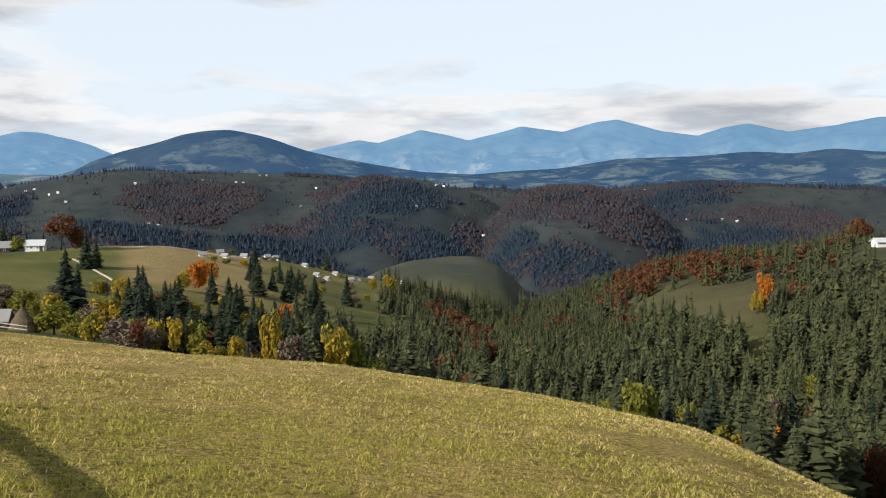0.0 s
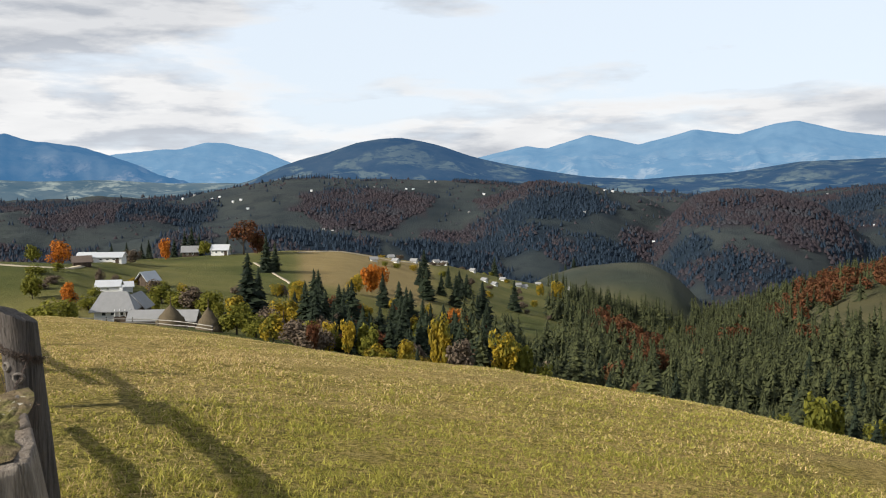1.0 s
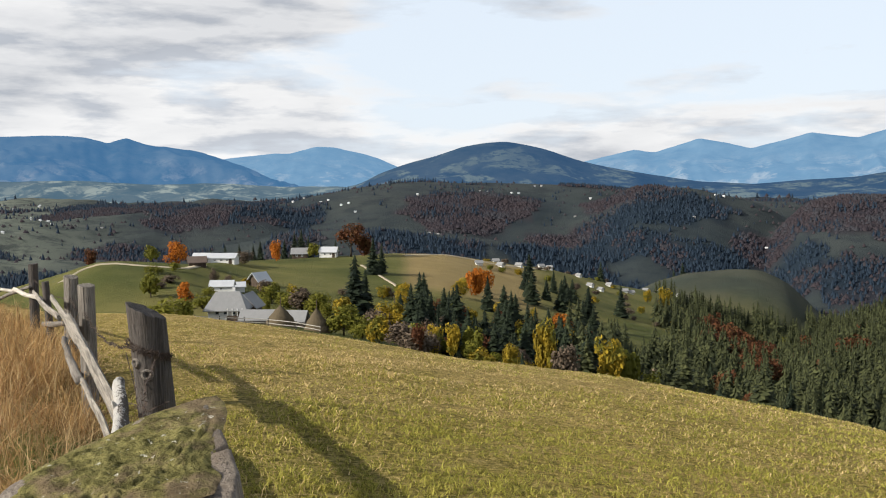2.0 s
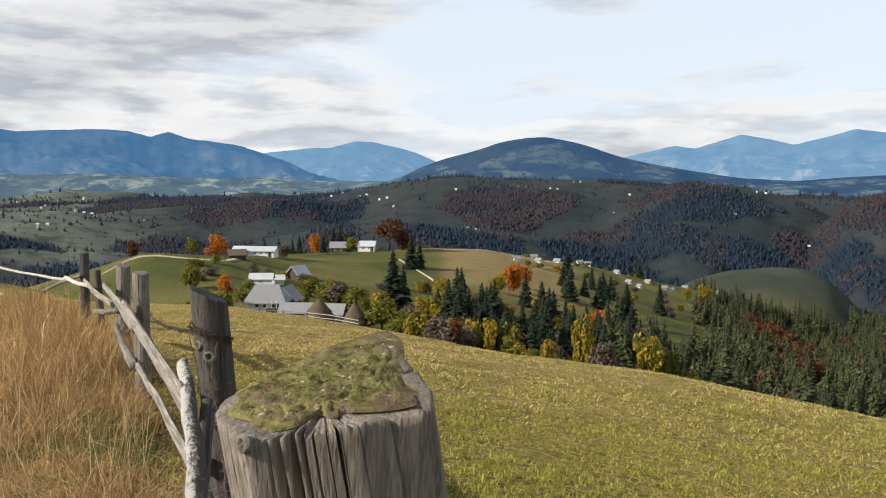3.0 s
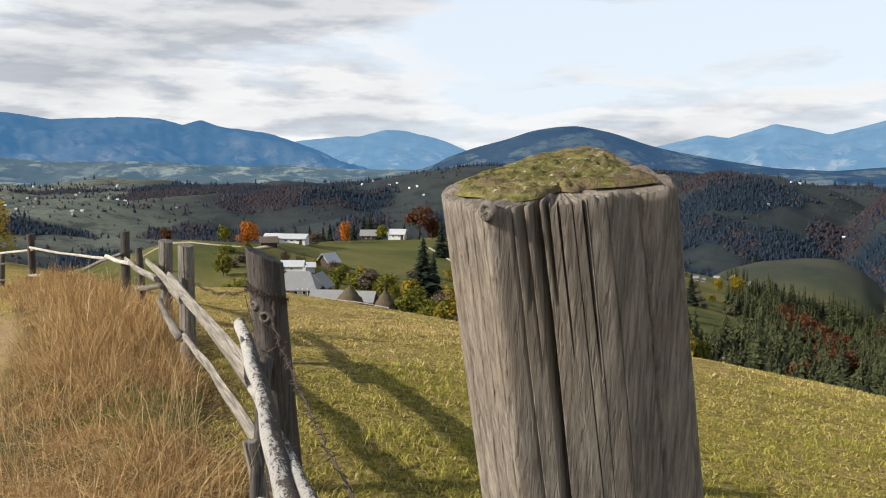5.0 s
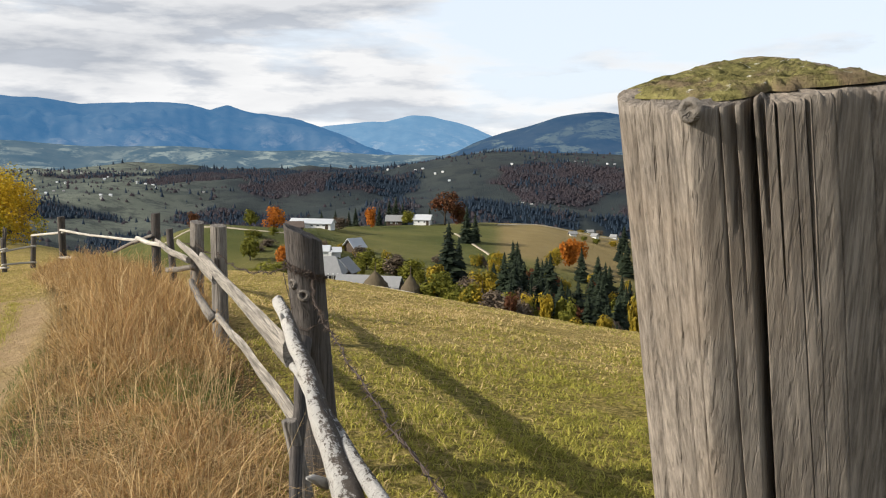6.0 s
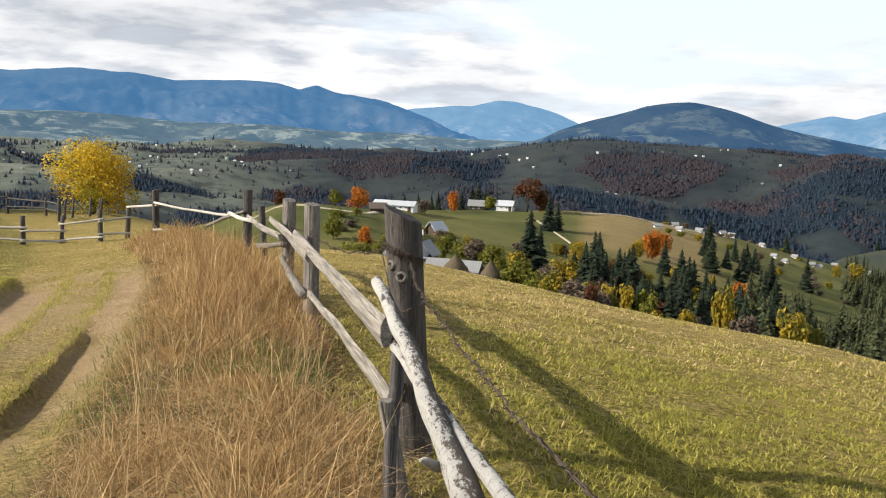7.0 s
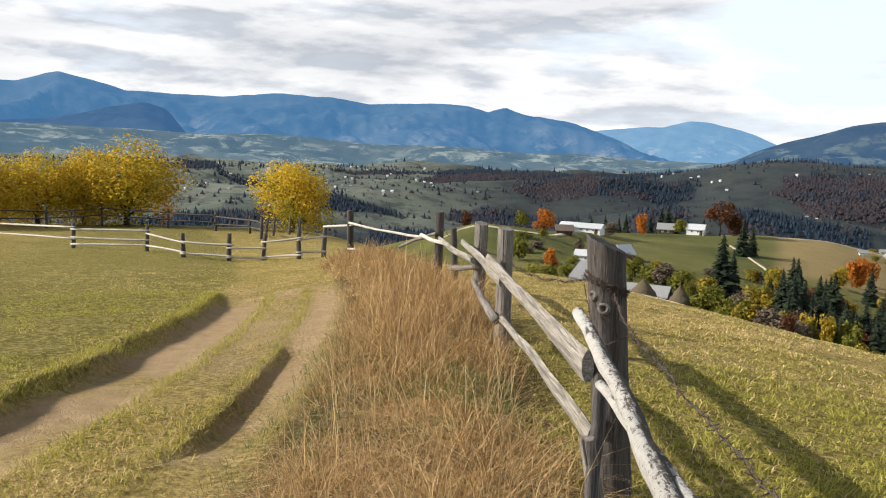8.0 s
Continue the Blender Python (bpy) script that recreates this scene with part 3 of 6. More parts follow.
GOLD = leaf_material("gold_leaves", (0.15, 0.115, 0.014), (0.52, 0.36, 0.035), 0.3, odd=(0.16, 0.15, 0.025))
ORANGE = leaf_material("orange_leaves", (0.24, 0.070, 0.010), (0.56, 0.20, 0.025), 0.3)
RUSSET = leaf_material("russet_leaves", (0.070, 0.030, 0.016), (0.17, 0.066, 0.030), 0.25, odd=(0.10, 0.055, 0.022))
OLIVE = leaf_material("olive_leaves", (0.07, 0.080, 0.014), (0.25, 0.235, 0.035), 0.3)
BARE = leaf_material("bare_brush", (0.055, 0.040, 0.030), (0.19, 0.145, 0.10), 0.1)
# far foliage tinted blue and dimmed, in place of haze and cloud shade
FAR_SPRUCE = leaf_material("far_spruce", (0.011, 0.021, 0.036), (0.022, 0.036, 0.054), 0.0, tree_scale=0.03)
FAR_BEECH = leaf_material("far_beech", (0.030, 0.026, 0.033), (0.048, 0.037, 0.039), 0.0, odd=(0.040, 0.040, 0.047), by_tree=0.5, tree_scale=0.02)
WHITE = plain_material("white_plaster", (0.52, 0.52, 0.50), (0.78, 0.78, 0.75), 1.2, 0.9)
GREY_PLASTER = plain_material("grey_plaster", (0.25, 0.24, 0.22), (0.5, 0.49, 0.46), 1.2, 0.9)
SHINGLE = plain_material("grey_shingles", (0.15, 0.152, 0.155), (0.34, 0.34, 0.335), 3.0, 0.7, 0.3, 0.6, 0.05, (3.0, 3.0, 0.7))
TIN = plain_material("pale_tin", (0.34, 0.355, 0.37), (0.62, 0.64, 0.66), 0.8, 0.45, 0.5)
BROWN_ROOF = plain_material("brown_roof", (0.075, 0.055, 0.045), (0.18, 0.14, 0.115), 2.0, 0.85, 0.2, 0.5)
HAY = plain_material("hay", (0.055, 0.044, 0.030), (0.155, 0.125, 0.080), 5.0, 1.0, 0.05, 0.9, 0.15, (1.0, 1.0, 0.25))
GLASS = plain_material("dark_panes", (0.02, 0.025, 0.03), (0.05, 0.06, 0.07), 1.0, 0.15, 0.6, 0.0)
EARTH = plain_material("pale_earth", (0.30, 0.25, 0.17), (0.50, 0.44, 0.33), 0.6, 0.95, 0.1)


# ---- mesh helpers ----
def soup(name, verts, tris, mat, smooth_faces=False):
    """A mesh of triangles from arrays."""
    me = bpy.data.meshes.new(name)
    n, k = len(verts), len(tris)
    me.vertices.add(n)
    me.vertices.foreach_set("co", np.asarray(verts, np.float32).ravel())
    me.loops.add(k * 3)
    me.loops.foreach_set("vertex_index", np.asarray(tris, np.int32).ravel())
    me.polygons.add(k)
    me.polygons.foreach_set("loop_start", np.arange(0, k * 3, 3, dtype=np.int32))
    me.polygons.foreach_set("use_smooth", np.full(k, smooth_faces))
    me.materials.append(mat)
    me.update(calc_edges=True)
    return me


def part_of(name, me, parent, label=""):
    ob = new(name, me)
    ob.parent = parent
    return tagged(ob, label)


def part(name, bm, mat, parent, label=""):
    me = bpy.data.meshes.new(name)
    bm.to_mesh(me)
    bm.free()
    me.materials.append(mat)
    return part_of(name, me, parent, label)


def thing(name, label, category, at, group="", kind="", turn=0.0):
    ob = new(name)
    ob.empty_display_size = 0.2
    ob.matrix_basis = Matrix.Translation(at) @ Matrix.Rotation(radians(turn), 4, "Z")
    return tagged(ob, label, category, group, kind)


def block(bm, lo, hi):
    """A box from its low to its high corner."""
    v = [bm.verts.new((x, y, z)) for z in (lo[2], hi[2]) for y in (lo[1], hi[1]) for x in (lo[0], hi[0])]
    for f in ((0, 2, 3, 1), (4, 5, 7, 6), (0, 1, 5, 4), (2, 6, 7, 3), (0, 4, 6, 2), (1, 3, 7, 5)):
        bm.faces.new([v[i] for i in f])
    return bm


def tube(path, radii, seg=10, wobble=0.0, seed=0, lumps=0.0):
    """Vertices and triangles of a limb along a path; closed at both ends."""
    path = [Vector(p) for p in path]
    rnd = random.Random(seed)
    ph = [rnd.uniform(0, 6.28) for _ in range(4)]
    verts, tris = [], []
    side = None
    for i, p in enumerate(path):
        way = (path[min(i + 1, len(path) - 1)] - path[max(i - 1, 0)]).normalized()
        if side is None:
            side = way.orthogonal().normalized()
        side = (side - way * side.dot(way)).normalized()
        up = way.cross(side)
        for j in range(seg):
            a = 2 * math.pi * j / seg
            r = radii[i] * (1 + wobble * (math.cos(2 * a + ph[0] + i * 0.2) + 0.6 * math.cos(3 * a + ph[1] - i * 0.13)) + lumps * math.sin(i * 1.7 + ph[2] + 2 * math.sin(a + ph[3])))
            verts.append(p + side * (r * math.cos(a)) + up * (r * math.sin(a)))
    for i in range(len(path) - 1):
        for j in range(seg):
            a, b, c, d = i * seg + j, i * seg + (j + 1) % seg, (i + 1) * seg + (j + 1) % seg, (i + 1) * seg + j
            tris += [(a, b, c), (a, c, d)]
    for base, ring in ((path[0], 0), (path[-1], len(path) - 1)):
        verts.append(base)
        k = len(verts) - 1
        for j in range(seg):
            a, b = ring * seg + j, ring * seg + (j + 1) % seg
            tris.append((k, b, a) if ring == 0 else (k, a, b))
    return verts, tris


def joined(pieces):
    verts, tris, n = [], [], 0
    for v, t in pieces:
        verts.append(np.asarray(v, float).reshape(-1, 3))
        tris.append(np.asarray(t, int).reshape(-1, 3) + n)
        n += len(verts[-1])
    return np.concatenate(verts), np.concatenate(tris)


# ---- the near fence ----
def split_outline(corners, angle):
    """How far the rounded outline of a split log lies from its heart, by the angle."""
    grid = np.linspace(-np.pi, np.pi, 721)[:-1]
    d = np.stack([np.cos(grid), np.sin(grid)], 1)
    far = np.full(len(grid), 0.0)
    for (ax, ay), (bx, by) in zip(corners, corners[1:] + corners[:1]):
        ex, ey = bx - ax, by - ay
        den = d[:, 0] * ey - d[:, 1] * ex
        den = np.where(np.abs(den) < 1e-9, 1e-9, den)
        s, k = (ax * ey - ay * ex) / den, (ax * d[:, 1] - ay * d[:, 0]) / den
        far = np.where((s > 0) & (k >= 0) & (k <= 1), s, far)
    soft = np.exp(-0.5 * (np.arange(-12, 13) / 5.0) ** 2)
    far = np.convolve(np.concatenate([far[-12:], far, far[:12]]), soft / soft.sum(), "valid")
    return np.interp(np.mod(angle + np.pi, 2 * np.pi), np.append(grid, np.pi) + np.pi, np.append(far, far[0]))


def post_mesh(name, foot, axis, radius, top, mat, cracks=(), tilt=(0.0, 0.0), seed=0, seg=120, rows_n=90, ragged=0.004, outline=None):
    """A split, weathered round post: fibres, open cracks, a cut top. axis: its shift for each metre of height; own z is height."""
    rnd = np.random.RandomState(seed)
    th = np.linspace(0, 2 * np.pi, seg, endpoint=False)
    th = th - 0.55 * np.sin(th + 1.1)          # closer lines on the side towards the path
    k = rows_n // 3
    z = np.concatenate([np.linspace(-0.25, 0.72, k), np.linspace(0.73, 1.0, rows_n - k)])
    z = np.where(z > 0, z * top, z)
    zz, tt = np.meshgrid(z, th, indexing="ij")
    r = radius * (1 + 0.035 * np.cos(2 * tt + rnd.uniform(0, 6)) + 0.02 * np.cos(3 * tt + rnd.uniform(0, 6)) + 0.05 * np.exp(-((zz) / 0.25) ** 2))
    if outline:
        r = r / radius * split_outline(outline, tt) * (1 - 0.01 * np.cos(3 * tt))
    fib = fbm(np.cos(tt) * radius * 420, np.sin(tt) * radius * 420 + zz * 2.5, 1.6, 4, seed + 3)
    r = r * (1 + (0.0035 if outline else 0.0045) * fib) + (0.0004 if outline else 0.0008) * fbm(np.cos(tt) * radius * 60, np.sin(tt) * radius * 60 + zz * 5, 1.2, 3, seed + 7)
    for angle, depth, width, reach in cracks:
        mid = np.radians(angle) + 0.06 * fbm(zz * 3.0, zz * 0 + angle, 1.0, 3, seed + 11) + 0.02 * (top - zz)
        d = np.angle(np.exp(1j * (tt - mid))) * radius
        open_ = np.clip(1 - (top - zz) / reach, 0, 1) ** 0.5
        r = r - depth * open_ * np.exp(-(np.abs(d) / (width * (0.45 + 0.55 * open_))) ** 10)
    x, y = r * np.cos(tt), r * np.sin(tt)
    lift = np.clip((zz - 0.75 * top) / (0.25 * top), 0, 1) ** 3
    zz = zz + lift * (tilt[0] * x + tilt[1] * y + ragged * fbm(tt * 6, tt * 0 + 3, 1.0, 3, seed + 5))
    rings_ = [np.stack([x + axis[0] * zz, y + axis[1] * zz, zz], -1)]
    last = rings_[0][-1]
    hub = np.array([axis[0] * top, axis[1] * top, top])
    caps = []
    for k in (0.965, 0.85, 0.66, 0.46, 0.26, 0.1):
        ring = hub + (last - hub) * k
        ring[:, 2] += 0.0015 + 0.0015 * fbm(ring[:, 0] * 90, ring[:, 1] * 90, 1.0, 3, seed + 9)
        caps.append(ring[None])
    pts = np.concatenate(rings_ + caps).reshape(-1, 3)
    n = rings_[0].shape[0] + len(caps)
    i, j = np.meshgrid(np.arange(n - 1), np.arange(seg), indexing="ij")
    a, b, c, d = i * seg + j, i * seg + (j + 1) % seg, (i + 1) * seg + (j + 1) % seg, (i + 1) * seg + j
    tris = np.concatenate([np.stack([a, b, c], -1).reshape(-1, 3), np.stack([a, c, d], -1).reshape(-1, 3)])
    end = np.stack([np.full(seg, len(pts)), (n - 1) * seg + np.arange(seg), (n - 1) * seg + (np.arange(seg) + 1) % seg], -1)
    pts = np.concatenate([pts, pts[-seg:].mean(0)[None]])
    return soup(name, pts, np.concatenate([tris, end]), mat, True), hub


def rail(name, a, b, r0, r1, mat, parent, seed=0, bend=0.03, seg=12, flat=1.0, label="", lumps=0.02, n=22, wave=0.35):
    """A pole or split rail from a to b, its own z along it."""
    a, b = Vector(a), Vector(b)
    length = (b - a).length
    rnd = random.Random(seed)
    p1, p2 = rnd.uniform(0, 6), rnd.uniform(0, 6)
    path = [(bend * math.sin(math.pi * i / n) * math.cos(p1) + wave * 0.010 * math.sin(i * 0.8 + p2), bend * math.sin(math.pi * i / n) * math.sin(p1) + wave * 0.008 * math.sin(i * 0.6 + p1), length * i / n) for i in range(n + 1)]
    v, t = tube(path, [r0 + (r1 - r0) * i / n for i in range(n + 1)], seg, 0.10, seed, lumps)
    v = np.array([tuple(q) for q in v])
    v[:, 1] *= flat
    ob = part_of(name, soup(name, v, t, mat, seg > 7), parent, label)
    ob.matrix_basis = Matrix.Translation(a) @ (b - a).to_track_quat("Z", "Y").to_matrix().to_4x4()
    return ob


def knot(at, out, size, parent):
    """A branch stub: a ring of bark round a hollow."""
    v, t = [], []
    prof = ((1.35, -0.10), (1.15, 0.36), (0.88, 0.46), (0.66, 0.36), (0.56, 0.05), (0.2, 0.02))
    seg = 14
    for r, h in prof:
        for j in range(seg):
            a = 6.2832 * j / seg
            v.append((size * r * math.cos(a) * (1 + 0.04 * math.sin(3 * a)), size * r * math.sin(a), size * h))
    for i in range(len(prof) - 1):
        for j in range(seg):
            a, b, c, d = i * seg + j, i * seg + (j + 1) % seg, (i + 1) * seg + (j + 1) % seg, (i + 1) * seg + j
            t += [(a, b, c), (a, c, d)]
    for j in range(1, seg - 1):
        t.append(((len(prof) - 1) * seg, (len(prof) - 1) * seg + j, (len(prof) - 1) * seg + j + 1))
    ob = part_of("knot", soup("knot", v, t, GREY_WOOD, True), parent, "hollow branch knot")
    ob.matrix_basis = Matrix.Translation(at) @ Vector(out).to_track_quat("Z", "Y").to_matrix().to_4x4()
    return ob


def barbed_wire(points, parent, seed=0, sag=0.05, r=0.0011):
    """Two twisted strands with barbs between posts."""
    rnd = random.Random(seed)
    pieces, path = [], []
    for a, b in zip(points, points[1:]):
        a, b = Vector(a), Vector(b)
        n = max(2, int((b - a).length / 0.04))
        for i in range(n):
            t = i / n
            path.append(a.lerp(b, t) + Vector((0.006 * math.sin(i * 0.5 + seed), 0.006 * math.cos(i * 0.37), -sag * 4 * t * (1 - t) * (b - a).length / 3 + 0.006 * math.sin(i * 0.31))))
    path.append(Vector(points[-1]))
    for s in (0, math.pi):
        strand = [p + Vector((0.0018 * math.cos(i * 1.1 + s), 0.0018 * math.sin(i * 1.1 + s) * 0.3, 0.0018 * math.sin(i * 1.1 + s))) for i, p in enumerate(path)]
        pieces.append(tube(strand, [r] * len(strand), 5))
    for i in range(1, len(path) - 1):
        for _ in range(2):
            d = Vector((rnd.uniform(-1, 1), rnd.uniform(-1, 1), rnd.uniform(-1, 1))).normalized() * rnd.uniform(0.009, 0.021)
            pieces.append(tube([path[i] - d, path[i], path[i] + d], [0.0006, 0.0016, 0.0006], 4))
    v, t = joined(pieces)
    return part_of("barbed_wire", soup("barbed_wire", v, t, RUST), parent, "rusty barbed wire")


fence = thing("fence", "weathered split-rail fence with cracked posts and barbed wire", "fence", (0, 0, 0))


def fence_post(x, y, z_top, radius, axis, mat, cracks, tilt, seed, label, seg=96, rows_n=70, outline=None):
    """A post whose top centre is at x, y, z_top; axis: its shift for each metre down."""
    z0 = land_at(x, y)
    h = z_top - z0
    me, hub = post_mesh("post", None, (-axis[0], -axis[1]), radius, h, mat, cracks, tilt, seed, seg, rows_n, 0.004 if outline is None else 0.003, outline)
    ob = part_of("post", me, fence, label)
    ob.location = (x + axis[0] * h, y + axis[1] * h, z0)
    return ob, hub


# the near post is a split log: a flat face, and a sharp edge behind
SPLIT = [(-0.031, -0.051), (0.030, -0.019), (0.067, 0.011), (0.056, 0.036), (-0.014, 0.138), (-0.052, 0.085), (-0.068, 0.025), (-0.064, -0.014)]
near_post, hub = fence_post(-0.623, 0.928, 1.388, 0.0625, (0.086, 0.170), POST_WOOD,
                            ((-99, 0.022, 0.0037, 1.9), (-110, 0.008, 0.0018, 0.060), (-113.5, 0.004, 0.0006, 0.6), (-105.5, 0.004, 0.0010, 0.10), (-87, 0.009, 0.0026, 0.060), (-80.5, 0.006, 0.0013, 0.09), (-64, 0.007, 0.0006, 1.9), (-52, 0.008, 0.0022, 0.10), (-50, 0.005, 0.0005, 1.7),
                             (-30, 0.005, 0.0005, 1.5), (-5, 0.006, 0.0014, 1.2), (8, 0.003, 0.0010, 0.8), (-127, 0.005, 0.0005, 1.7), (-136, 0.004, 0.0004, 1.1), (-146, 0.005, 0.0005, 1.4), (-158, 0.003, 0.0010, 0.9), (60, 0.01, 0.003, 0.8), (120, 0.01, 0.003, 0.9)),
                            (0.03, 0.205), 4, "thick cracked grey fence post", 720, 90, SPLIT)


def moss_cap(parent, hub, radius, tilt, seed):
    g = np.linspace(0, 1, 26)
    a = np.linspace(0, 2 * np.pi, 72, endpoint=False)
    kk, aa = np.meshgrid(g, a, indexing="ij")
    rim = 1.0 - 0.42 * smooth(0.55, 0.95, np.cos(aa + 0.80)) - 0.30 * smooth(0.35, 0.95, np.cos(aa + 1.85)) - 0.16 * smooth(0.4, 0.9, np.cos(aa - 0.35)) + 0.03 * np.sin(5 * aa) + 0.02 * np.sin(13 * aa + 1)
    reach = kk * rim * split_outline(SPLIT, aa)
    x, y = reach * np.cos(aa), reach * np.sin(aa)
    up = 0.0036 + 0.0012 * np.clip(1 - kk ** 3, 0, 1) - 0.0035 * kk ** 8 + 0.0022 * fbm(x * 120 + 5, y * 120, 1.0, 3, seed) * (1 - kk ** 4) + 0.0026 * fbm(x * 420, y * 420, 1.0, 2, seed + 2) * (1 - kk ** 6)
    z = tilt[0] * x + tilt[1] * y + up
    pts = np.stack([x, y, z], -1).reshape(-1, 3) + hub
    i, j = np.meshgrid(np.arange(25), np.arange(72), indexing="ij")
    A, B, C, D = i * 72 + j, i * 72 + (j + 1) % 72, (i + 1) * 72 + (j + 1) % 72, (i + 1) * 72 + j
    tris = np.concatenate([np.stack([A, C, B], -1).reshape(-1, 3), np.stack([A, D, C], -1).reshape(-1, 3)])
    return part_of("moss_cap", soup("moss_cap", pts, tris, MOSS, True), parent, "green and brown moss cushion")


moss_cap(near_post, hub + np.array([0.0, 0.0, 0.002]), 0.0625, (0.03, 0.205), 2)
knot((hub[0] - 0.028, hub[1] - 0.0468, hub[2] - 0.010), (-0.40, -0.90, 0.0), 0.0046, near_post)
second, hub2 = fence_post(-2.80, 4.25, 1.0, 0.085, (0.035, 0.098), DARK_WOOD, ((-125, 0.006, 0.0012, 0.8), (-100, 0.004, 0.001, 0.6), (-40, 0.005, 0.0012, 1.0), (-15, 0.006, 0.0012, 0.7)), (-0.44, -0.17), 12, "dark round fence post with a slanted top", 120, 80)
knot((hub2[0] + 0.026 + 0.035 * 0.28, hub2[1] - 0.080 + 0.098 * 0.28, hub2[2] - 0.28), (0.32, -0.95, 0.05), 0.022, second)
knot((hub2[0] - 0.026 + 0.035 * 0.23, hub2[1] - 0.080 + 0.098 * 0.23, hub2[2] - 0.23), (-0.30, -0.95, 0.05), 0.019, second)
third, _ = fence_post(-5.42, 7.36, 0.735, 0.068, (0.03, -0.03), GREY_WOOD, ((-120, 0.015, 0.003, 0.6), (-70, 0.012, 0.003, 0.7)), (-0.1, 0.1), 21, "grey round fence post")
fourth, _ = fence_post(-7.10, 9.36, 0.585, 0.078, (0.02, -0.05), GREY_WOOD, ((-110, 0.02, 0.004, 0.7), (-60, 0.014, 0.003, 0.6)), (-0.2, 0.1), 33, "grey round fence post")
fifth, _ = fence_post(-9.96, 12.26, 0.44, 0.070, (0.0, 0.0), DARK_WOOD, ((-100, 0.02, 0.004, 0.7),), (0.1, 0.1), 41, "thin dark fence post")
sixth, _ = fence_post(-22.9, 24.0, -0.68, 0.11, (0.02, 0.02), FAR_WOOD, (), (0.1, 0.1), 51, "tall dark corner post", 16, 24)
stub, _ = fence_post(-2.521, 3.658, 0.31, 0.030, (0.18, 0.10), GREY_WOOD, ((-90, 0.012, 0.003, 0.5),), (0.05, 0.1), 61, "broken stub of an old post", 48, 40)
small, _ = fence_post(-8.55, 10.75, 0.36, 0.045, (0.1, -0.02), DARK_WOOD, (), (0.1, 0.1), 63, "thin dark fence post", 32, 30)

rail("rail", (-5.50, 7.22, 0.475), (-2.66, 3.895, 0.523), 0.021, 0.028, RAIL_WOOD, fence, 2, 0.01, seg=7, flat=2.3, wave=0.25)
rail("rail", (-7.45, 9.48, 0.33), (-4.85, 6.48, 0.41), 0.020, 0.024, RAIL_WOOD, fence, 3, 0.01, seg=7, flat=2.0, wave=0.3)
rail("rail", (-9.75, 12.0, 0.06), (-6.55, 8.45, 0.28), 0.024, 0.024, RAIL_WOOD, fence, 5, 0.02, seg=7, flat=1.6, wave=0.4)
rail("rail", (-10.6, 12.6, 0.02), (-8.9, 11.1, 0.10), 0.026, 0.026, PALE_WOOD, fence, 6, 0.02, flat=1.2)
rail("rail", (-11.9, 13.6, -0.35), (-9.9, 12.1, 0.12), 0.026, 0.024, GREY_WOOD, fence, 7, 0.02)
rail("rail", (-4.90, 6.58, 0.10), (-2.60, 3.85, 0.25), 0.016, 0.020, RAIL_WOOD, fence, 8, 0.01, seg=7, flat=2.2, wave=0.25)
rail("rail", (-6.70, 8.70, 0.02), (-5.30, 7.08, -0.02), 0.032, 0.036, GREY_WOOD, fence, 9, 0.02)
rail("rail", (-8.60, 10.75, -0.18), (-7.05, 9.20, 0.10), 0.030, 0.034, GREY_WOOD, fence, 10, 0.02)
birch = rail("rail", (-2.805, 4.05, 0.715), (-0.62, 0.80, 0.655), 0.023, 0.037, BIRCH, fence, 14, 0.03, 28, lumps=0.07, label="white birch pole with peeling dark bark", n=34)
for k, (z, a) in enumerate(((0.55, 1.9), (1.35, 0.6), (2.3, 2.6), (2.9, 1.2), (3.5, 2.2))):
    v, t = tube([(0, 0, z), (0.036 * math.cos(a), 0.036 * math.sin(a), z + 0.012), (0.052 * math.cos(a), 0.052 * math.sin(a), z + 0.030)], [0.013, 0.009, 0.004], 7)
    part_of("branch_stub", soup("branch_stub", v, t, BIRCH, True), birch)
rail("rail", (-2.30, 3.32, 0.618), (-0.56, 0.90, 0.825), 0.016, 0.020, BIRCH, fence, 15, 0.01, 14, label="second birch pole lying behind", n=30)
# dark pole added in place of a shaded tangle behind the birch
rail("rail", (-2.66, 4.02, 0.56), (-2.24, 3.20, -0.36), 0.030, 0.026, DARK_WOOD, fence, 16, 0.02, label="short dark pole added for a shaded tangle")
wire_pts = [(-0.64, 0.98, 1.00), (-0.94, 1.39, 0.955), (-1.30, 1.94, 0.90), (-1.72, 2.58, 0.862), (-2.31, 3.49, 0.808), (-2.70, 4.16, 0.800), (-2.84, 4.19, 0.84), (-5.40, 7.30, 0.52), (-7.05, 9.28, 0.36), (-9.9, 12.2, 0.22)]
barbed_wire(wire_pts[:6], fence, 3, 0.012)
barbed_wire(wire_pts[6:], fence, 5, 0.06)
coil = [(-2.795 + 0.096 * math.cos(a), 4.265 + 0.096 * math.sin(a), 0.875 - 0.030 * (a + 2.6)) for a in np.linspace(-2.6, 0.3, 22)]
barbed_wire(coil, fence, 8, 0.0)
barbed_wire([(q[0] * 1.001, q[1] - 0.004, q[2] - 0.016 + 0.01 * math.sin(3 * k)) for k, q in enumerate(coil)], fence, 9, 0.0)
barbed_wire([(-2.85, 4.17, 0.82), (-2.79, 4.15, 0.62), (-2.70, 4.06, 0.40), (-2.62, 3.94, 0.18), (-2.58, 3.84, -0.05)], fence, 11, 0.0)
barbed_wire([(-2.86, 4.16, 0.60), (-2.70, 4.10, 0.58), (-2.52, 3.98, 0.66)], fence, 12, 0.0)


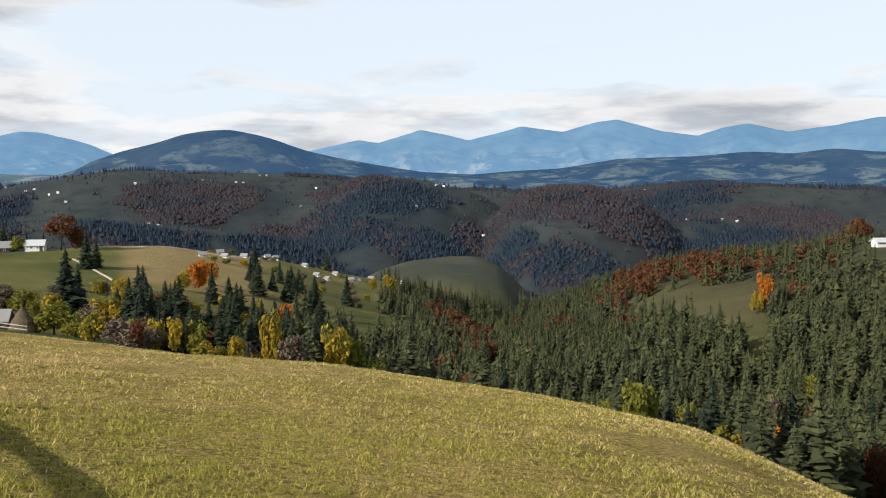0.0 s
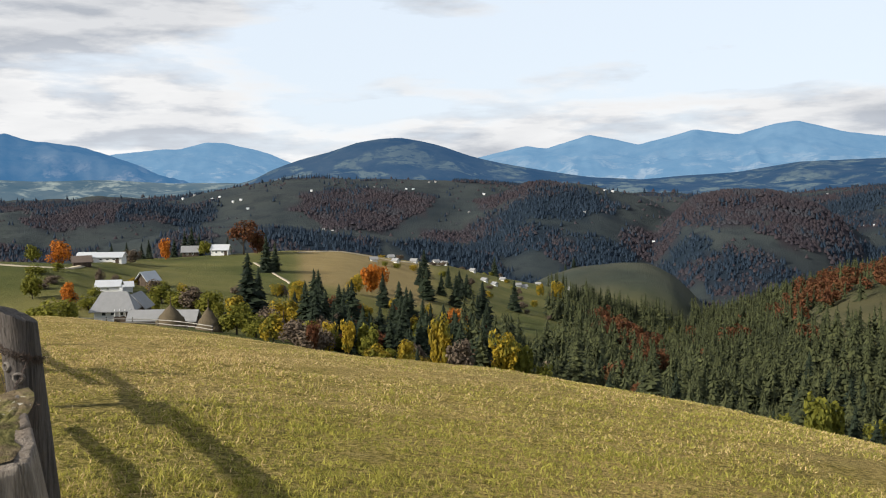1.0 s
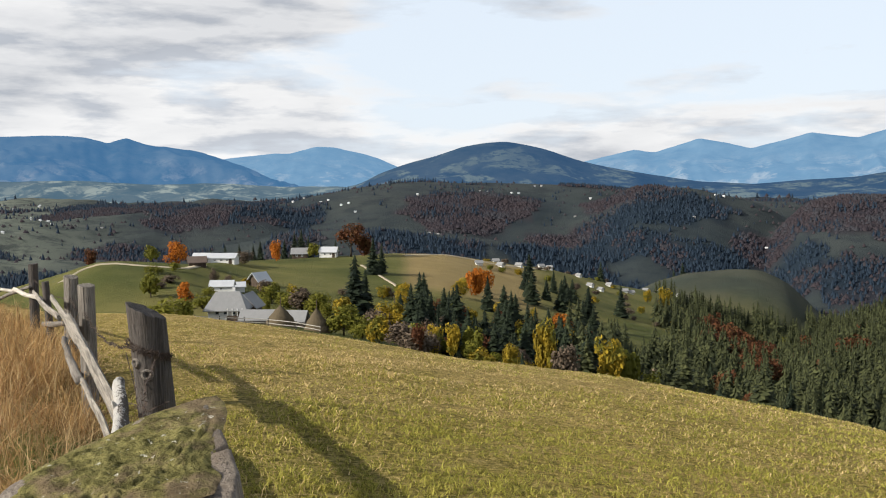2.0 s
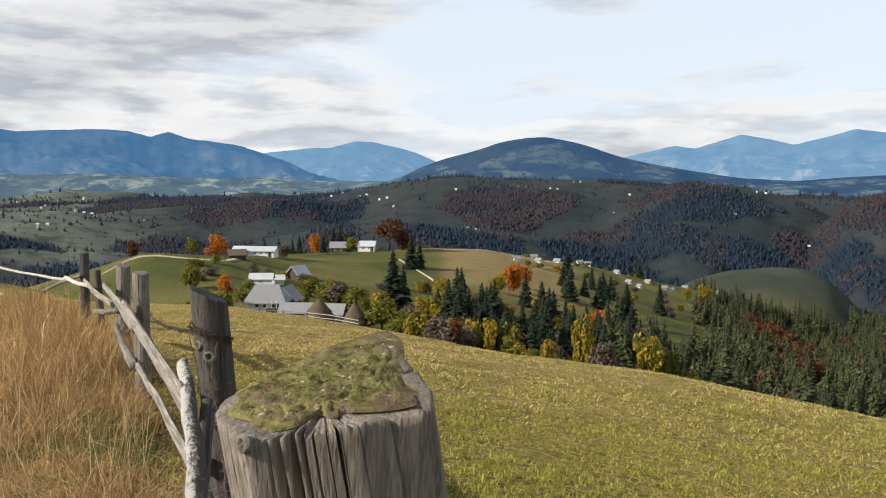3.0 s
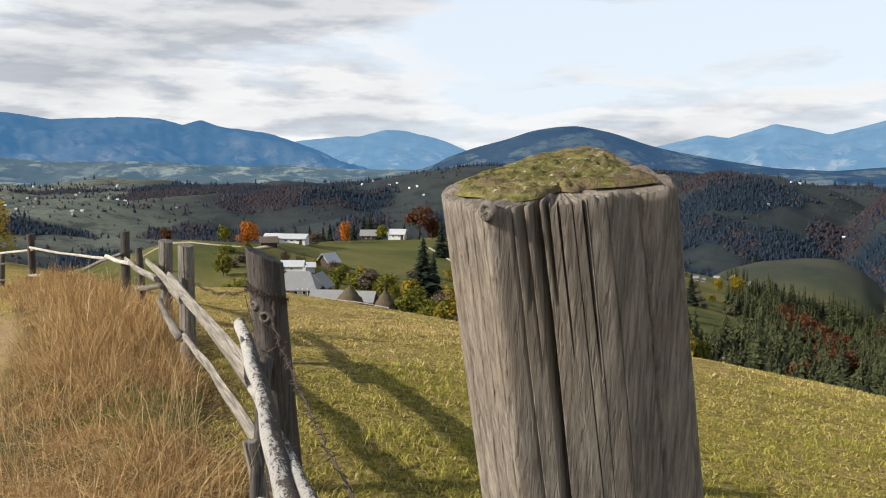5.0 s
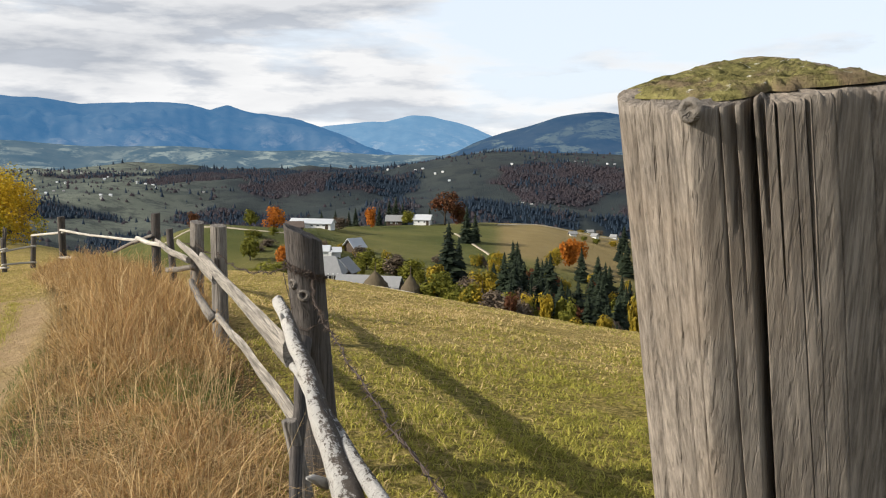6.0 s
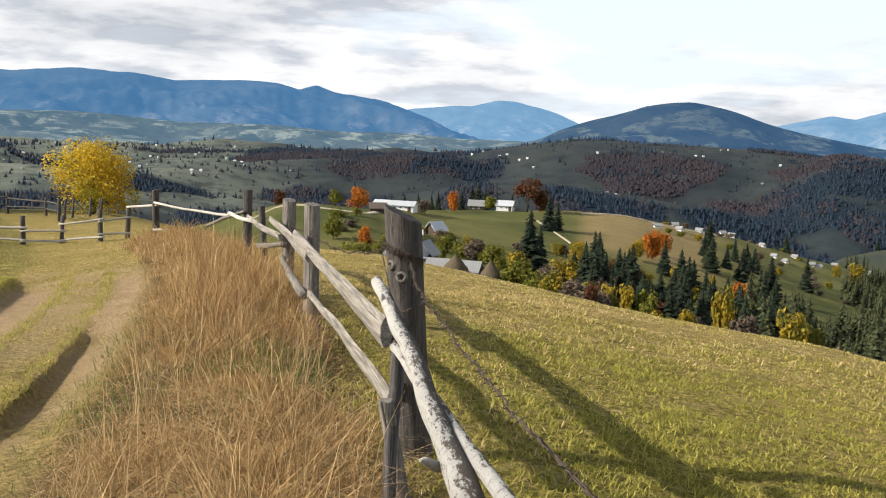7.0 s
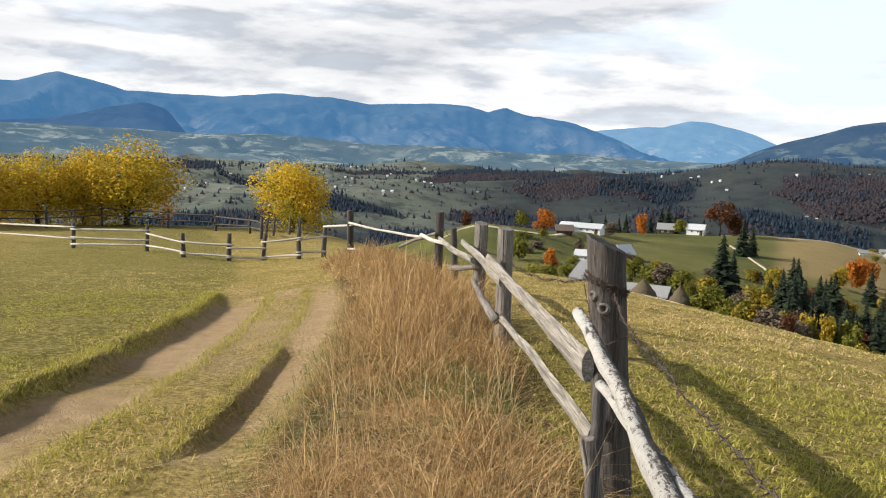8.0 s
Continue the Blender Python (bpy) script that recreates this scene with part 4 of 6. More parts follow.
# ---- the fences round the far pasture ----
def far_fence(name, label, posts, rails_at, mat, rail_mat, thick, r_rail, seed):
    """Posts of (x, y, height); rails_at: for each bay the heights of its rails, as shares of the posts."""
    ob = thing(name, label, "fence", (0, 0, 0))
    rnd = random.Random(seed)
    tops = []
    for x, y, h in posts:
        z = land_at(x, y)
        lean = (rnd.uniform(-0.05, 0.05), rnd.uniform(-0.05, 0.05))
        rail("post", (x, y, z - 0.2), (x + lean[0], y + lean[1], z + h), thick, thick * 0.85, mat, ob, rnd.random(), 0.01, 9, n=6)
        tops.append((Vector((x, y, z)), h))
    for (a, ha), (b, hb), shares in zip(tops, tops[1:], rails_at):
        out = Vector((0.8, -0.6, 0)) * (thick + r_rail * 0.8)
        along = (b - a).normalized() * 0.12
        for s in shares:
            w0, w1 = rnd.uniform(-0.05, 0.05), rnd.uniform(-0.05, 0.05)
            rail("rail", a + out - along + Vector((0, 0, ha * s + w0)), b + out + along + Vector((0, 0, hb * s + w1)), r_rail, r_rail * 0.85, rail_mat, ob, rnd.random(), 0.03, 8, n=8)
    return ob


far_fence("fence", "pasture fence of bleached rails on dark posts", ((-22.9, 24.0, 1.1), (-25.3, 25.2, 1.13), (-25.3, 24.0, 1.10), (-26.8, 23.7, 0.95), (-27.7, 22.9, 0.98), (-29.3, 22.1, 0.88), (-33.2, 23.3, 1.03), (-36.1, 21.9, 1.01), (-44.5, 22.6, 0.95), (-54, 24.0, 1.0)),
          ((0.95,), (0.62, 0.2), (0.66, 0.15), (0.5, 0.12), (0.62, 0.18), (0.66, 0.2), (0.78, 0.5, 0.2), (0.82, 0.4), (0.85, 0.45)), FAR_WOOD, PALE_WOOD, 0.085, 0.040, 5)
rail("rail", (-22.8, 23.85, -1.08), (-10.1, 12.2, 0.02), 0.036, 0.026, PALE_WOOD, fence, 70, 0.05, 10)
rail("rail", (-22.7, 23.7, -1.95), (-20.6, 22.3, -1.75), 0.042, 0.036, PALE_WOOD, fence, 71, 0.03, 10)
far_fence("fence", "dark old rail fence under yellow trees", ((-40.3, 35.6, 1.15), (-46.8, 40.4, 1.1), (-51.1, 41.2, 1.25), (-54.1, 39.7, 1.3), (-58.7, 37.7, 1.6), (-56.9, 32.7, 1.4), (-62, 28.0, 1.4), (-68, 25, 1.3)),
          ((0.8, 0.4), (0.8, 0.4), (0.8, 0.45), (0.8, 0.5), (0.75, 0.5), (0.75, 0.45), (0.75, 0.45)), FAR_WOOD, FAR_WOOD, 0.09, 0.045, 9)
for x, y in ((-42.2, 37.6), (-43.6, 39.4), (-44.6, 41.6), (-45.5, 43.2), (-41.0, 39.0)):
    bits = thing("fence_post", "leaning dark stake by a pasture fence", "fence post", (x, y, land_at(x, y)), "stakes by the pasture")
    rail("stake", (0, 0, -0.2), (0.08, 0.05, 1.15), 0.075, 0.06, FAR_WOOD, bits, x, 0.01, 8, n=5)


# ---- trees ----
def spruce_mesh(seed, h, n_branch, spread=0.23):
    """Drooping boughs all along the trunk, dense and uneven, round a slim core."""
    rnd = np.random.RandomState(seed)
    t = 0.05 + 0.93 * (np.arange(n_branch) / n_branch) ** 1.15 + rnd.uniform(-0.02, 0.02, n_branch)
    t = np.clip(t, 0.04, 0.985)
    a = np.arange(n_branch) * 2.39996 + rnd.uniform(-0.5, 0.5, n_branch)
    bulge = 1 + 0.16 * np.sin(a * 2 + rnd.uniform(0, 6)) * np.cos(t * 9 + rnd.uniform(0, 6))
    L = (h * spread * (1 - t) ** 0.80 * bulge + 0.10) * rnd.uniform(0.48, 1.20, n_branch)
    d = np.stack([np.cos(a), np.sin(a), 0 * a], 1)
    side = np.stack([-np.sin(a), np.cos(a), 0 * a], 1)
    up = np.array([0, 0, 1.0])
    root = up * (t * h)[:, None]
    mid = root + d * (L * 0.58)[:, None] - up * (L * rnd.uniform(0.06, 0.26, n_branch))[:, None]
    tip = root + d * L[:, None] - up * (L * rnd.uniform(0.16, 0.46, n_branch))[:, None]
    w = (L * rnd.uniform(0.26, 0.42, n_branch))[:, None]
    drop = up * (L * rnd.uniform(0.12, 0.30, n_branch) + 0.05)[:, None]
    crown = root + up * (0.05 * h)
    V = np.stack([crown, mid, mid + side * w - drop, mid - side * w - drop, tip], 1).reshape(-1, 3)
    k = np.arange(n_branch) * 5
    F = np.concatenate([np.stack([k + p, k + q, k + r_], 1) for p, q, r_ in ((0, 2, 1), (0, 1, 3), (1, 2, 4), (1, 4, 3))])
    n, m = len(V), 6
    ang = np.arange(m) * 2 * np.pi / m
    core = np.stack([np.cos(ang) * h * 0.085, np.sin(ang) * h * 0.085, np.full(m, 0.06 * h)], 1)
    V = np.concatenate([V, core, [[0, 0, h]]])
    F = np.concatenate([F, [(n + q, n + (q + 1) % m, n + m) for q in range(m)]])
    return V, F


def leafy_mesh(seed, w, h, count, leaf, base=0.22, lobes=13, up=0.0):
    """A crown of leaf tufts in uneven lobes with gaps; w wide, h high in all."""
    rnd = np.random.RandomState(seed)
    low = base * h
    cz, rz, rw = (h + low) / 2, (h - low) / 2, w / 2
    mids, sizes = [], []
    for i in range(lobes):
        d = rnd.normal(size=3)
        d /= np.linalg.norm(d)
        k = rnd.uniform(0.35, 0.72)
        mids.append((d[0] * rw * k, d[1] * rw * k, cz + d[2] * rz * k))
        sizes.append(rnd.uniform(0.30, 0.52))
    mids, sizes = np.array(mids), np.array(sizes)
    pick = rnd.randint(0, lobes, count)
    d = rnd.normal(size=(count, 3))
    d /= np.linalg.norm(d, axis=1)[:, None]
    k = rnd.uniform(0.45, 1.0, count) ** 0.6
    c = mids[pick] + d * (sizes[pick] * k)[:, None] * np.array([rw, rw, rz])
    n = d + rnd.normal(size=(count, 3)) * 0.6 + np.array([0, 0, 0.3 + up])
    n /= np.linalg.norm(n, axis=1)[:, None]
    a = np.cross(n, rnd.normal(size=(count, 3)))
    a /= np.linalg.norm(a, axis=1)[:, None]
    b = np.cross(n, a)
    s = leaf * rnd.uniform(0.55, 1.3, count)[:, None]
    V = np.stack([c + a * s, c + b * s * 0.7, c - a * s, c - b * s * 0.7], 1).reshape(-1, 3)
    i = np.arange(count) * 4
    F = np.concatenate([np.stack([i, i + 1, i + 2], 1), np.stack([i, i + 2, i + 3], 1)])
    return V, F, mids


def trunk_mesh(seed, h, r, mids=()):
    rnd = random.Random(seed)
    pieces = [tube([(0, 0, -0.4), (0.02 * h * rnd.uniform(-1, 1), 0.02 * h * rnd.uniform(-1, 1), h * 0.4), (0.03 * h * rnd.uniform(-1, 1), 0, h * 0.86)], [r * 1.25, r * 0.8, r * 0.15], 7)]
    for m in list(mids)[:6]:
        z0 = h * rnd.uniform(0.2, 0.4)
        pieces.append(tube([(0, 0, z0), (m[0] * 0.5, m[1] * 0.5, (z0 + m[2]) / 2 - 0.1), tuple(m)], [r * 0.45, r * 0.3, r * 0.08], 5))
    return joined(pieces)


def make_tree(name, kind, seed, w, h, count, leaf, mat, base=0.22, trunk_r=0.16, lobes=13, bark=None):
    """A tree of its own at the origin."""
    ob = thing(name, "", "tree", (0, 0, 0))
    if kind == "spruce":
        v, f = spruce_mesh(seed, h, count)
        mids = ()
    else:
        v, f, mids = leafy_mesh(seed, w, h, count, leaf, base, lobes)
    tv, tf = trunk_mesh(seed, h * (0.97 if kind == "spruce" else 0.8), trunk_r, mids)
    part_of("trunk", soup("trunk", tv, tf, bark or BARK, True), ob)
    part_of("crown", soup("crown", v, f, mat), ob)
    return ob


stock = {}


def plant(key, build, at, scale=(1, 1, 1), turn=0.0, label="", group="", name=None):
    """A tree of a known make at a place: the first is built, the others are copies."""
    m = Matrix.Translation(at) @ Matrix.Rotation(radians(turn), 4, "Z") @ Matrix.Diagonal((*scale, 1))
    if key not in stock:
        stock[key] = build()
        ob = stock[key]
        ob.matrix_basis = m
    else:
        src = stock[key]
        ob = copy_thing(src, m @ Matrix.Diagonal((*src.scale, 1)).inverted())
    return tagged(ob, label, "tree" if name is None else name, group)


rng, tries0 = random.Random(7), random.Random(5)


def spruce(at, h, dark=False, label="green spruce at the foot of the meadow", group="spruces of the valley", wide=1.0):
    k = rng.randrange(4)
    def build():
        return make_tree("spruce", "spruce", 100 + k, 0, 12.0, 280, 0, SPRUCE_DARK if dark else SPRUCE, trunk_r=0.16)
    s = h / 12.0
    return plant(("spruce", k, dark), build, at, (s * wide, s * wide, s), rng.uniform(0, 360), label, group)


def leafy(at, w, h, mat, label, key, group="", count=1000, leaf=0.32, base=0.2, name="tree", lobes=13):
    def build():
        return make_tree(name, "leafy", sum(map(ord, key)), 6.0, 7.0, count, leaf, mat, base if base > 0.18 else 0.0, 0.15, lobes + 5)
    return plant((key, mat.name), build, at, (w / 6.0, w / 6.0, h / 7.0), rng.uniform(0, 360), label, group, None if name == "tree" else name)


# yellow trees beyond the pasture
for b, r, w, h, key, lab in ((46.8, 68, 5.6, 4.6, "ya", "golden-yellow broadleaf tree behind a pasture fence"), (56.0, 72, 7.6, 5.6, "yb", "broad golden autumn tree behind a dark fence"), (58.2, 73, 5.0, 4.9, "yc", "golden autumn tree behind a dark fence"),
                             (60.6, 72, 5.8, 4.5, "yb", "yellow-green autumn tree behind a dark fence"), (63.2, 70, 6.0, 4.4, "ya", "yellow-green autumn tree behind a dark fence"), (66.5, 66, 7.0, 4.8, "yc", "yellow-green autumn tree behind a dark fence")):
    leafy(place(b, r, -0.7), w * 1.15, h + 1.5, YELLOW, lab, key, "yellow trees", 11000, 0.085, 0.0, lobes=30)
leafy(place(54.0, 76, 0), 2.2, 3.2, ORANGE, "small orange bush beside yellow trees", "yd", "", 900, 0.12, 0.1, "bush")

# trees and bushes of the village
for b, r, w, h, mat, key, base, name, lab in (
        (31.8, 262, 6.6, 6.6, ORANGE, "oa", 0.1, "tree", "round bright orange tree on a grassy knoll"),
        (33.1, 258, 4.4, 4.8, OLIVE, "ob", 0.1, "tree", "small olive-green tree on a grassy knoll"),
        (36.4, 300, 4.6, 6.5, RUSSET, "oc", 0.12, "tree", "red-brown tree behind a knoll"),
        (21.7, 318, 11.2, 11.5, RUSSET, "od", 0.22, "tree", "large red-brown tree beside a white house"),
        (20.9, 322, 7.5, 8.0, RUSSET, "oc", 0.2, "tree", "red-brown tree beside a white house"),
        (26.1, 300, 4.0, 7.0, ORANGE, "oe", 0.1, "tree", "slim orange tree by a farmyard"),
        (23.9, 318, 4.6, 5.2, OLIVE, "ob", 0.1, "tree", "pale olive tree by a farmhouse"),
        (28.0, 272, 7.0, 4.0, BARE, "of", 0.05, "bush", "grey-brown leafless bush beside a white house"),
        (32.6, 158, 7.4, 5.0, OLIVE, "og", 0.02, "bush", "yellow-green bush beside a cottage"),
        (31.5, 160, 5.0, 3.8, OLIVE, "oh", 0.02, "bush", "yellow-green bush beside a cottage"),
        (31.3, 186, 3.6, 4.2, ORANGE, "oa", 0.05, "bush", "orange bush behind a cottage"),
        (33.2, 190, 4.2, 5.2, OLIVE, "ob", 0.05, "bush", "olive bush behind a cottage"),
        (25.4, 188, 6.4, 4.2, OLIVE, "og", 0.02, "bush", "green thicket behind haystacks"),
        (24.6, 186, 6.0, 4.4, BARE, "oh", 0.02, "bush", "half-bare thicket behind haystacks"),
        (23.7, 184, 6.4, 4.6, OLIVE, "of", 0.02, "bush", "green thicket behind haystacks"),
        (26.4, 192, 5.5, 3.8, OLIVE, "oh", 0.02, "bush", "green thicket behind a shed"),
        (22.3, 172, 4.6, 6.0, GOLD, "oa", 0.06, "tree", "orange-yellow tree beside a tall spruce"),
        (22.2, 150, 6.6, 5.6, OLIVE, "od", 0.02, "tree", "bright yellow-green tree by a haystack"),
        (21.1, 148, 4.8, 4.4, OLIVE, "og", 0.02, "bush", "yellow-green bush by a haystack"),
        (20.1, 142, 4.2, 4.4, GOLD, "oh", 0.02, "bush", "bright yellow bush on the slope"),
        (20.4, 168, 5.4, 5.6, BARE, "of", 0.04, "bush", "half-bare bush on the slope"),
        (19.4, 176, 6.2, 6.4, GOLD, "ob", 0.05, "tree", "yellow-orange tree beside a dark spruce"),
        (18.9, 140, 6.0, 3.6, BARE, "oh", 0.02, "bush", "grey-brown brushwood on the slope"),
        (17.9, 136, 5.6, 3.4, BARE, "og", 0.02, "bush", "grey-brown brushwood on the slope"),
        (17.2, 140, 4.6, 3.6, BARE, "of", 0.02, "bush", "grey-brown brushwood on the slope"),
        (14.0, 104, 3.4, 2.3, GOLD, "og", 0.02, "bush", "low yellow bush below the meadow"),
        (13.2, 112, 2.6, 2.0, OLIVE, "oh", 0.02, "bush", "low yellow-green bush below the meadow"),
        (12.2, 118, 3.2, 3.6, GOLD, "oh", 0.02, "bush", "yellow bush at the wood's edge"),
        (14.3, 250, 5.4, 8.0, ORANGE, "oe", 0.1, "tree", "tall orange tree above the wood"),
        (13.7, 262, 5.0, 7.0, ORANGE, "oa", 0.1, "tree", "orange-red tree above the wood"),
        (15.2, 240, 5.0, 5.6, GOLD, "ob", 0.1, "tree", "yellow tree above the wood"),
        (9.2, 205, 6.4, 7.5, ORANGE, "od", 0.15, "tree", "round orange-brown tree among spruces"),
        (8.4, 198, 4.4, 6.0, GOLD, "oe", 0.1, "tree", "yellow tree among spruces"),
        (10.2, 128, 3.4, 9.0, GOLD, "oe", 0.1, "tree", "slender yellow birch at the wood's edge"),
        (9.0, 122, 3.8, 5.6, BARE, "ob", 0.05, "tree", "bare grey shrub at the wood's edge"),
        (6.4, 126, 5.0, 8.6, GOLD, "oe", 0.1, "tree", "half-yellow birch at the wood's edge"),
        (5.6, 128, 4.4, 7.8, OLIVE, "oe", 0.1, "tree", "olive birch at the wood's edge"),
        (7.8, 150, 6.0, 7.0, RUSSET, "oc", 0.1, "tree", "dark red-brown tree in the wood"),
        (0.6, 265, 9.0, 9.0, RUSSET, "od", 0.1, "tree", "red beech among spruces"), (-0.4, 258, 8.0, 8.6, RUSSET, "oc", 0.1, "tree", "red beech among spruces"), (-1.4, 250, 8.6, 9.4, RUSSET, "od", 0.1, "tree", "red beech among spruces"),
        (-2.0, 232, 8.0, 10.0, RUSSET, "oc", 0.1, "tree", "red beech among spruces"), (-2.8, 236, 7.0, 9.4, RUSSET, "od", 0.1, "tree", "red beech among spruces"), (-5.0, 270, 7.0, 8.0, RUSSET, "oc", 0.1, "tree", "red-brown beech among spruces"),
        (-2.7, 128, 4.4, 5.2, GOLD, "og", 0.05, "tree", "dull yellow tree at the wood's edge"), (-1.4, 127, 3.2, 6.2, RUSSET, "ob", 0.05, "tree", "red-brown shrub at the wood's edge"),
        (-11.2, 128, 3.4, 3.4, ORANGE, "oh", 0.02, "bush", "bright orange bush at the wood's edge"), (-7.8, 150, 4.0, 6.0, RUSSET, "ob", 0.05, "tree", "red-brown tree among spruces"),
        (-15.6, 160, 4.0, 7.0, ORANGE, "ob", 0.05, "tree", "dull orange tree among spruces"), (-19.5, 172, 4.2, 8.5, ORANGE, "oe", 0.05, "tree", "bright orange tree among spruces"),
        (-24.3, 196, 4.2, 6.5, ORANGE, "oa", 0.05, "tree", "bright orange tree among spruces"), (-18.6, 292, 5.6, 11.5, ORANGE, "oe", 0.1, "tree", "tall golden larch beside a clearing"), (-18.2, 286, 4.2, 7.0, GOLD, "ob", 0.1, "tree", "golden larch beside a clearing"),
        (3.2, 402, 6.5, 9.0, GOLD, "oe", 0.08, "tree", "yellow tree below a hamlet"), (4.2, 395, 4.0, 6.0, GOLD, "ob", 0.08, "tree", "yellow tree below a hamlet"), (-3.5, 430, 5.0, 8.0, OLIVE, "oe", 0.08, "tree", "pale olive tree in the valley"),
        (-23.5, 400, 12.0, 12.0, RUSSET, "od", 0.1, "tree", "broad bare brown tree on the ridge")):
    p = place(b, r, -0.1)
    leafy(p - Vector((0, 0, 0.08 * h if base < 0.15 else 0)), w, h * 1.08, mat, lab, key, "", 1300, 0.29 * (6.0 / max(w, 4)) ** 0.5, base, name)
for b, r, h, dark in ((21.5, 186, 12.2, True), (20.9, 190, 9.5, True), (20.4, 268, 10.5, True), (19.9, 272, 8.5, True), (15.9, 205, 6.4, True), (25.0, 330, 9.0, True), (24.6, 326, 10.0, True), (25.6, 332, 7.0, True), (24.2, 335, 8.0, True), (22.6, 340, 6.0, True),
                      (29.8, 300, 5.0, True), (29.0, 298, 5.4, True), (28.2, 302, 5.6, True), (27.4, 300, 5.0, True), (27.0, 306, 6.0, True), (11.6, 100, 2.6, True), (6.9, 460, 10.0, True), (2.2, 640, 13.0, True), (2.7, 650, 12.0, True)):
    spruce(place(b, r, -0.15), h, dark, "tall dark spruce by the village" if h > 6 else "small dark spruce on a pasture", "", 1.45 if h > 12 else 1.15)
# thickets round the farmyards
for k in range(34):
    b, r = tries0.uniform(16.5, 33), tries0.uniform(172, 222)
    m = (BARE, OLIVE, BARE, OLIVE, GOLD)[k % 5]
    leafy(place(b, r, -0.3), tries0.uniform(2.2, 5.0), tries0.uniform(1.8, 3.6), m, {"bare_brush": "grey-brown thicket on a village pasture", "olive_leaves": "olive-green thicket on a village pasture", "gold_leaves": "yellow thicket on a village pasture"}[m.name], ("of", "og", "oh")[k % 3], "thickets", 1300, 0.29, 0.02, "bush")
for k in range(58):
    b, r = tries0.uniform(7.5, 19), tries0.uniform(135, 215 if k < 26 else 232)
    m = (OLIVE, BARE, GOLD, RUSSET)[k % 4]
    leafy(place(b, r, -0.3), tries0.uniform(2.4, 4.6), tries0.uniform(2.6, 6.6), m, "autumn tree among dark spruces", ("oe", "ob", "oc")[k % 3], "autumn trees of the belt", 1300, 0.29, 0.05)
for k in range(34):
    b, r = tries0.uniform(2.5, 15), tries0.uniform(300, 470)
    m = (OLIVE, BARE, GOLD, BARE)[k % 4]
    leafy(place(b, r, -0.3), tries0.uniform(2.2, 4.6), tries0.uniform(1.6, 3.2), m, "small autumn tree beside a hamlet", ("of", "og", "oh")[k % 3], "autumn trees of the hamlet", 1300, 0.29, 0.02)
# the dark belt below the village, then the edge of the great wood
for b, r, h in ((18.2, 170, 10.5), (17.6, 165, 11.0), (17.0, 172, 9.5), (16.6, 160, 9.0), (16.0, 168, 10.0), (15.4, 158, 10.5), (14.8, 165, 9.5), (14.3, 156, 9.0), (13.8, 170, 10.5), (13.2, 160, 9.5), (12.6, 150, 9.6), (12.0, 165, 11.5), (11.4, 152, 10.5), (11.0, 175, 11.0), (10.6, 160, 10.5),
                (9.7, 150, 11.0), (9.0, 165, 10.0), (8.3, 170, 10.5), (18.8, 185, 8.0), (17.3, 190, 9.0), (16.2, 195, 8.0), (13.0, 195, 10.5), (12.2, 200, 10.0), (10.0, 195, 11.0), (7.0, 140, 9.0)):
    spruce(place(b, r, -0.15), h * rng.uniform(0.62, 1.05), True, "dark spruce in a belt below the village", "dark spruces below the village", rng.uniform(1.15, 1.6))


for k in range(46):
    b, r = (tries0.uniform(8.0, 18.5), tries0.uniform(152, 232)) if k < 32 else (tries0.uniform(5.0, 12.5), tries0.uniform(230, 330))
    spruce(place(b, r, -0.15), tries0.uniform(5.5, 10.5), True, "dark spruce in a belt below the village", "dark spruces below the village", tries0.uniform(1.1, 1.6))


def clearing(b, r):
    """Where the great wood is open."""
    strip = -18.8 < b < -10.6 and abs(r - (335 + 6.5 * (b + 10.8))) < 12 + 4.0 * min(7, -10.6 - b)
    yard_ = -26.0 < b < -23.2 and 325 < r < 420
    return strip or yard_ or (2.6 + 1.2 * math.sin(r / 23.0) < b < 10 and r > 212 + 16 * math.sin(b * 2.3) + 9 * math.sin(b * 7.1)) or (b > 10) or (b > -4.5 and r > 470)


front = []
tries = random.Random(11)
while len(front) < 190:
    b = tries.uniform(-29, 8.5)
    r = 124 - 14 * min(1.0, max(0.0, (-b - 8) / 8)) + 6 * math.sin(b * 0.7) + abs(tries.gauss(0, 1)) * 45
    if r > 260 or clearing(b, r):
        continue
    p = place(b, r, -0.15)
    if all((p.x - q.x) ** 2 + (p.y - q.y) ** 2 > 3.4 ** 2 for q in front):
        front.append(p)
        h = tries.choice((4.5, 6.0, 7.0, 8.0, 9.0, 10.5)) * tries.uniform(0.85, 1.12) + max(0, -b - 6) * 0.32
        if tries.random() < 0.16:
            leafy(p, tries.uniform(3.0, 5.5), h * 0.75, tries.choice((OLIVE, GOLD, BARE, RUSSET)), "autumn tree at the edge of a spruce wood", tries.choice(("oe", "ob", "oc")), "autumn trees of the wood's edge", 1300, 0.29, 0.05)
        else:
            spruce(p, h, tries.random() < 0.3, wide=tries.uniform(0.95, 1.45))


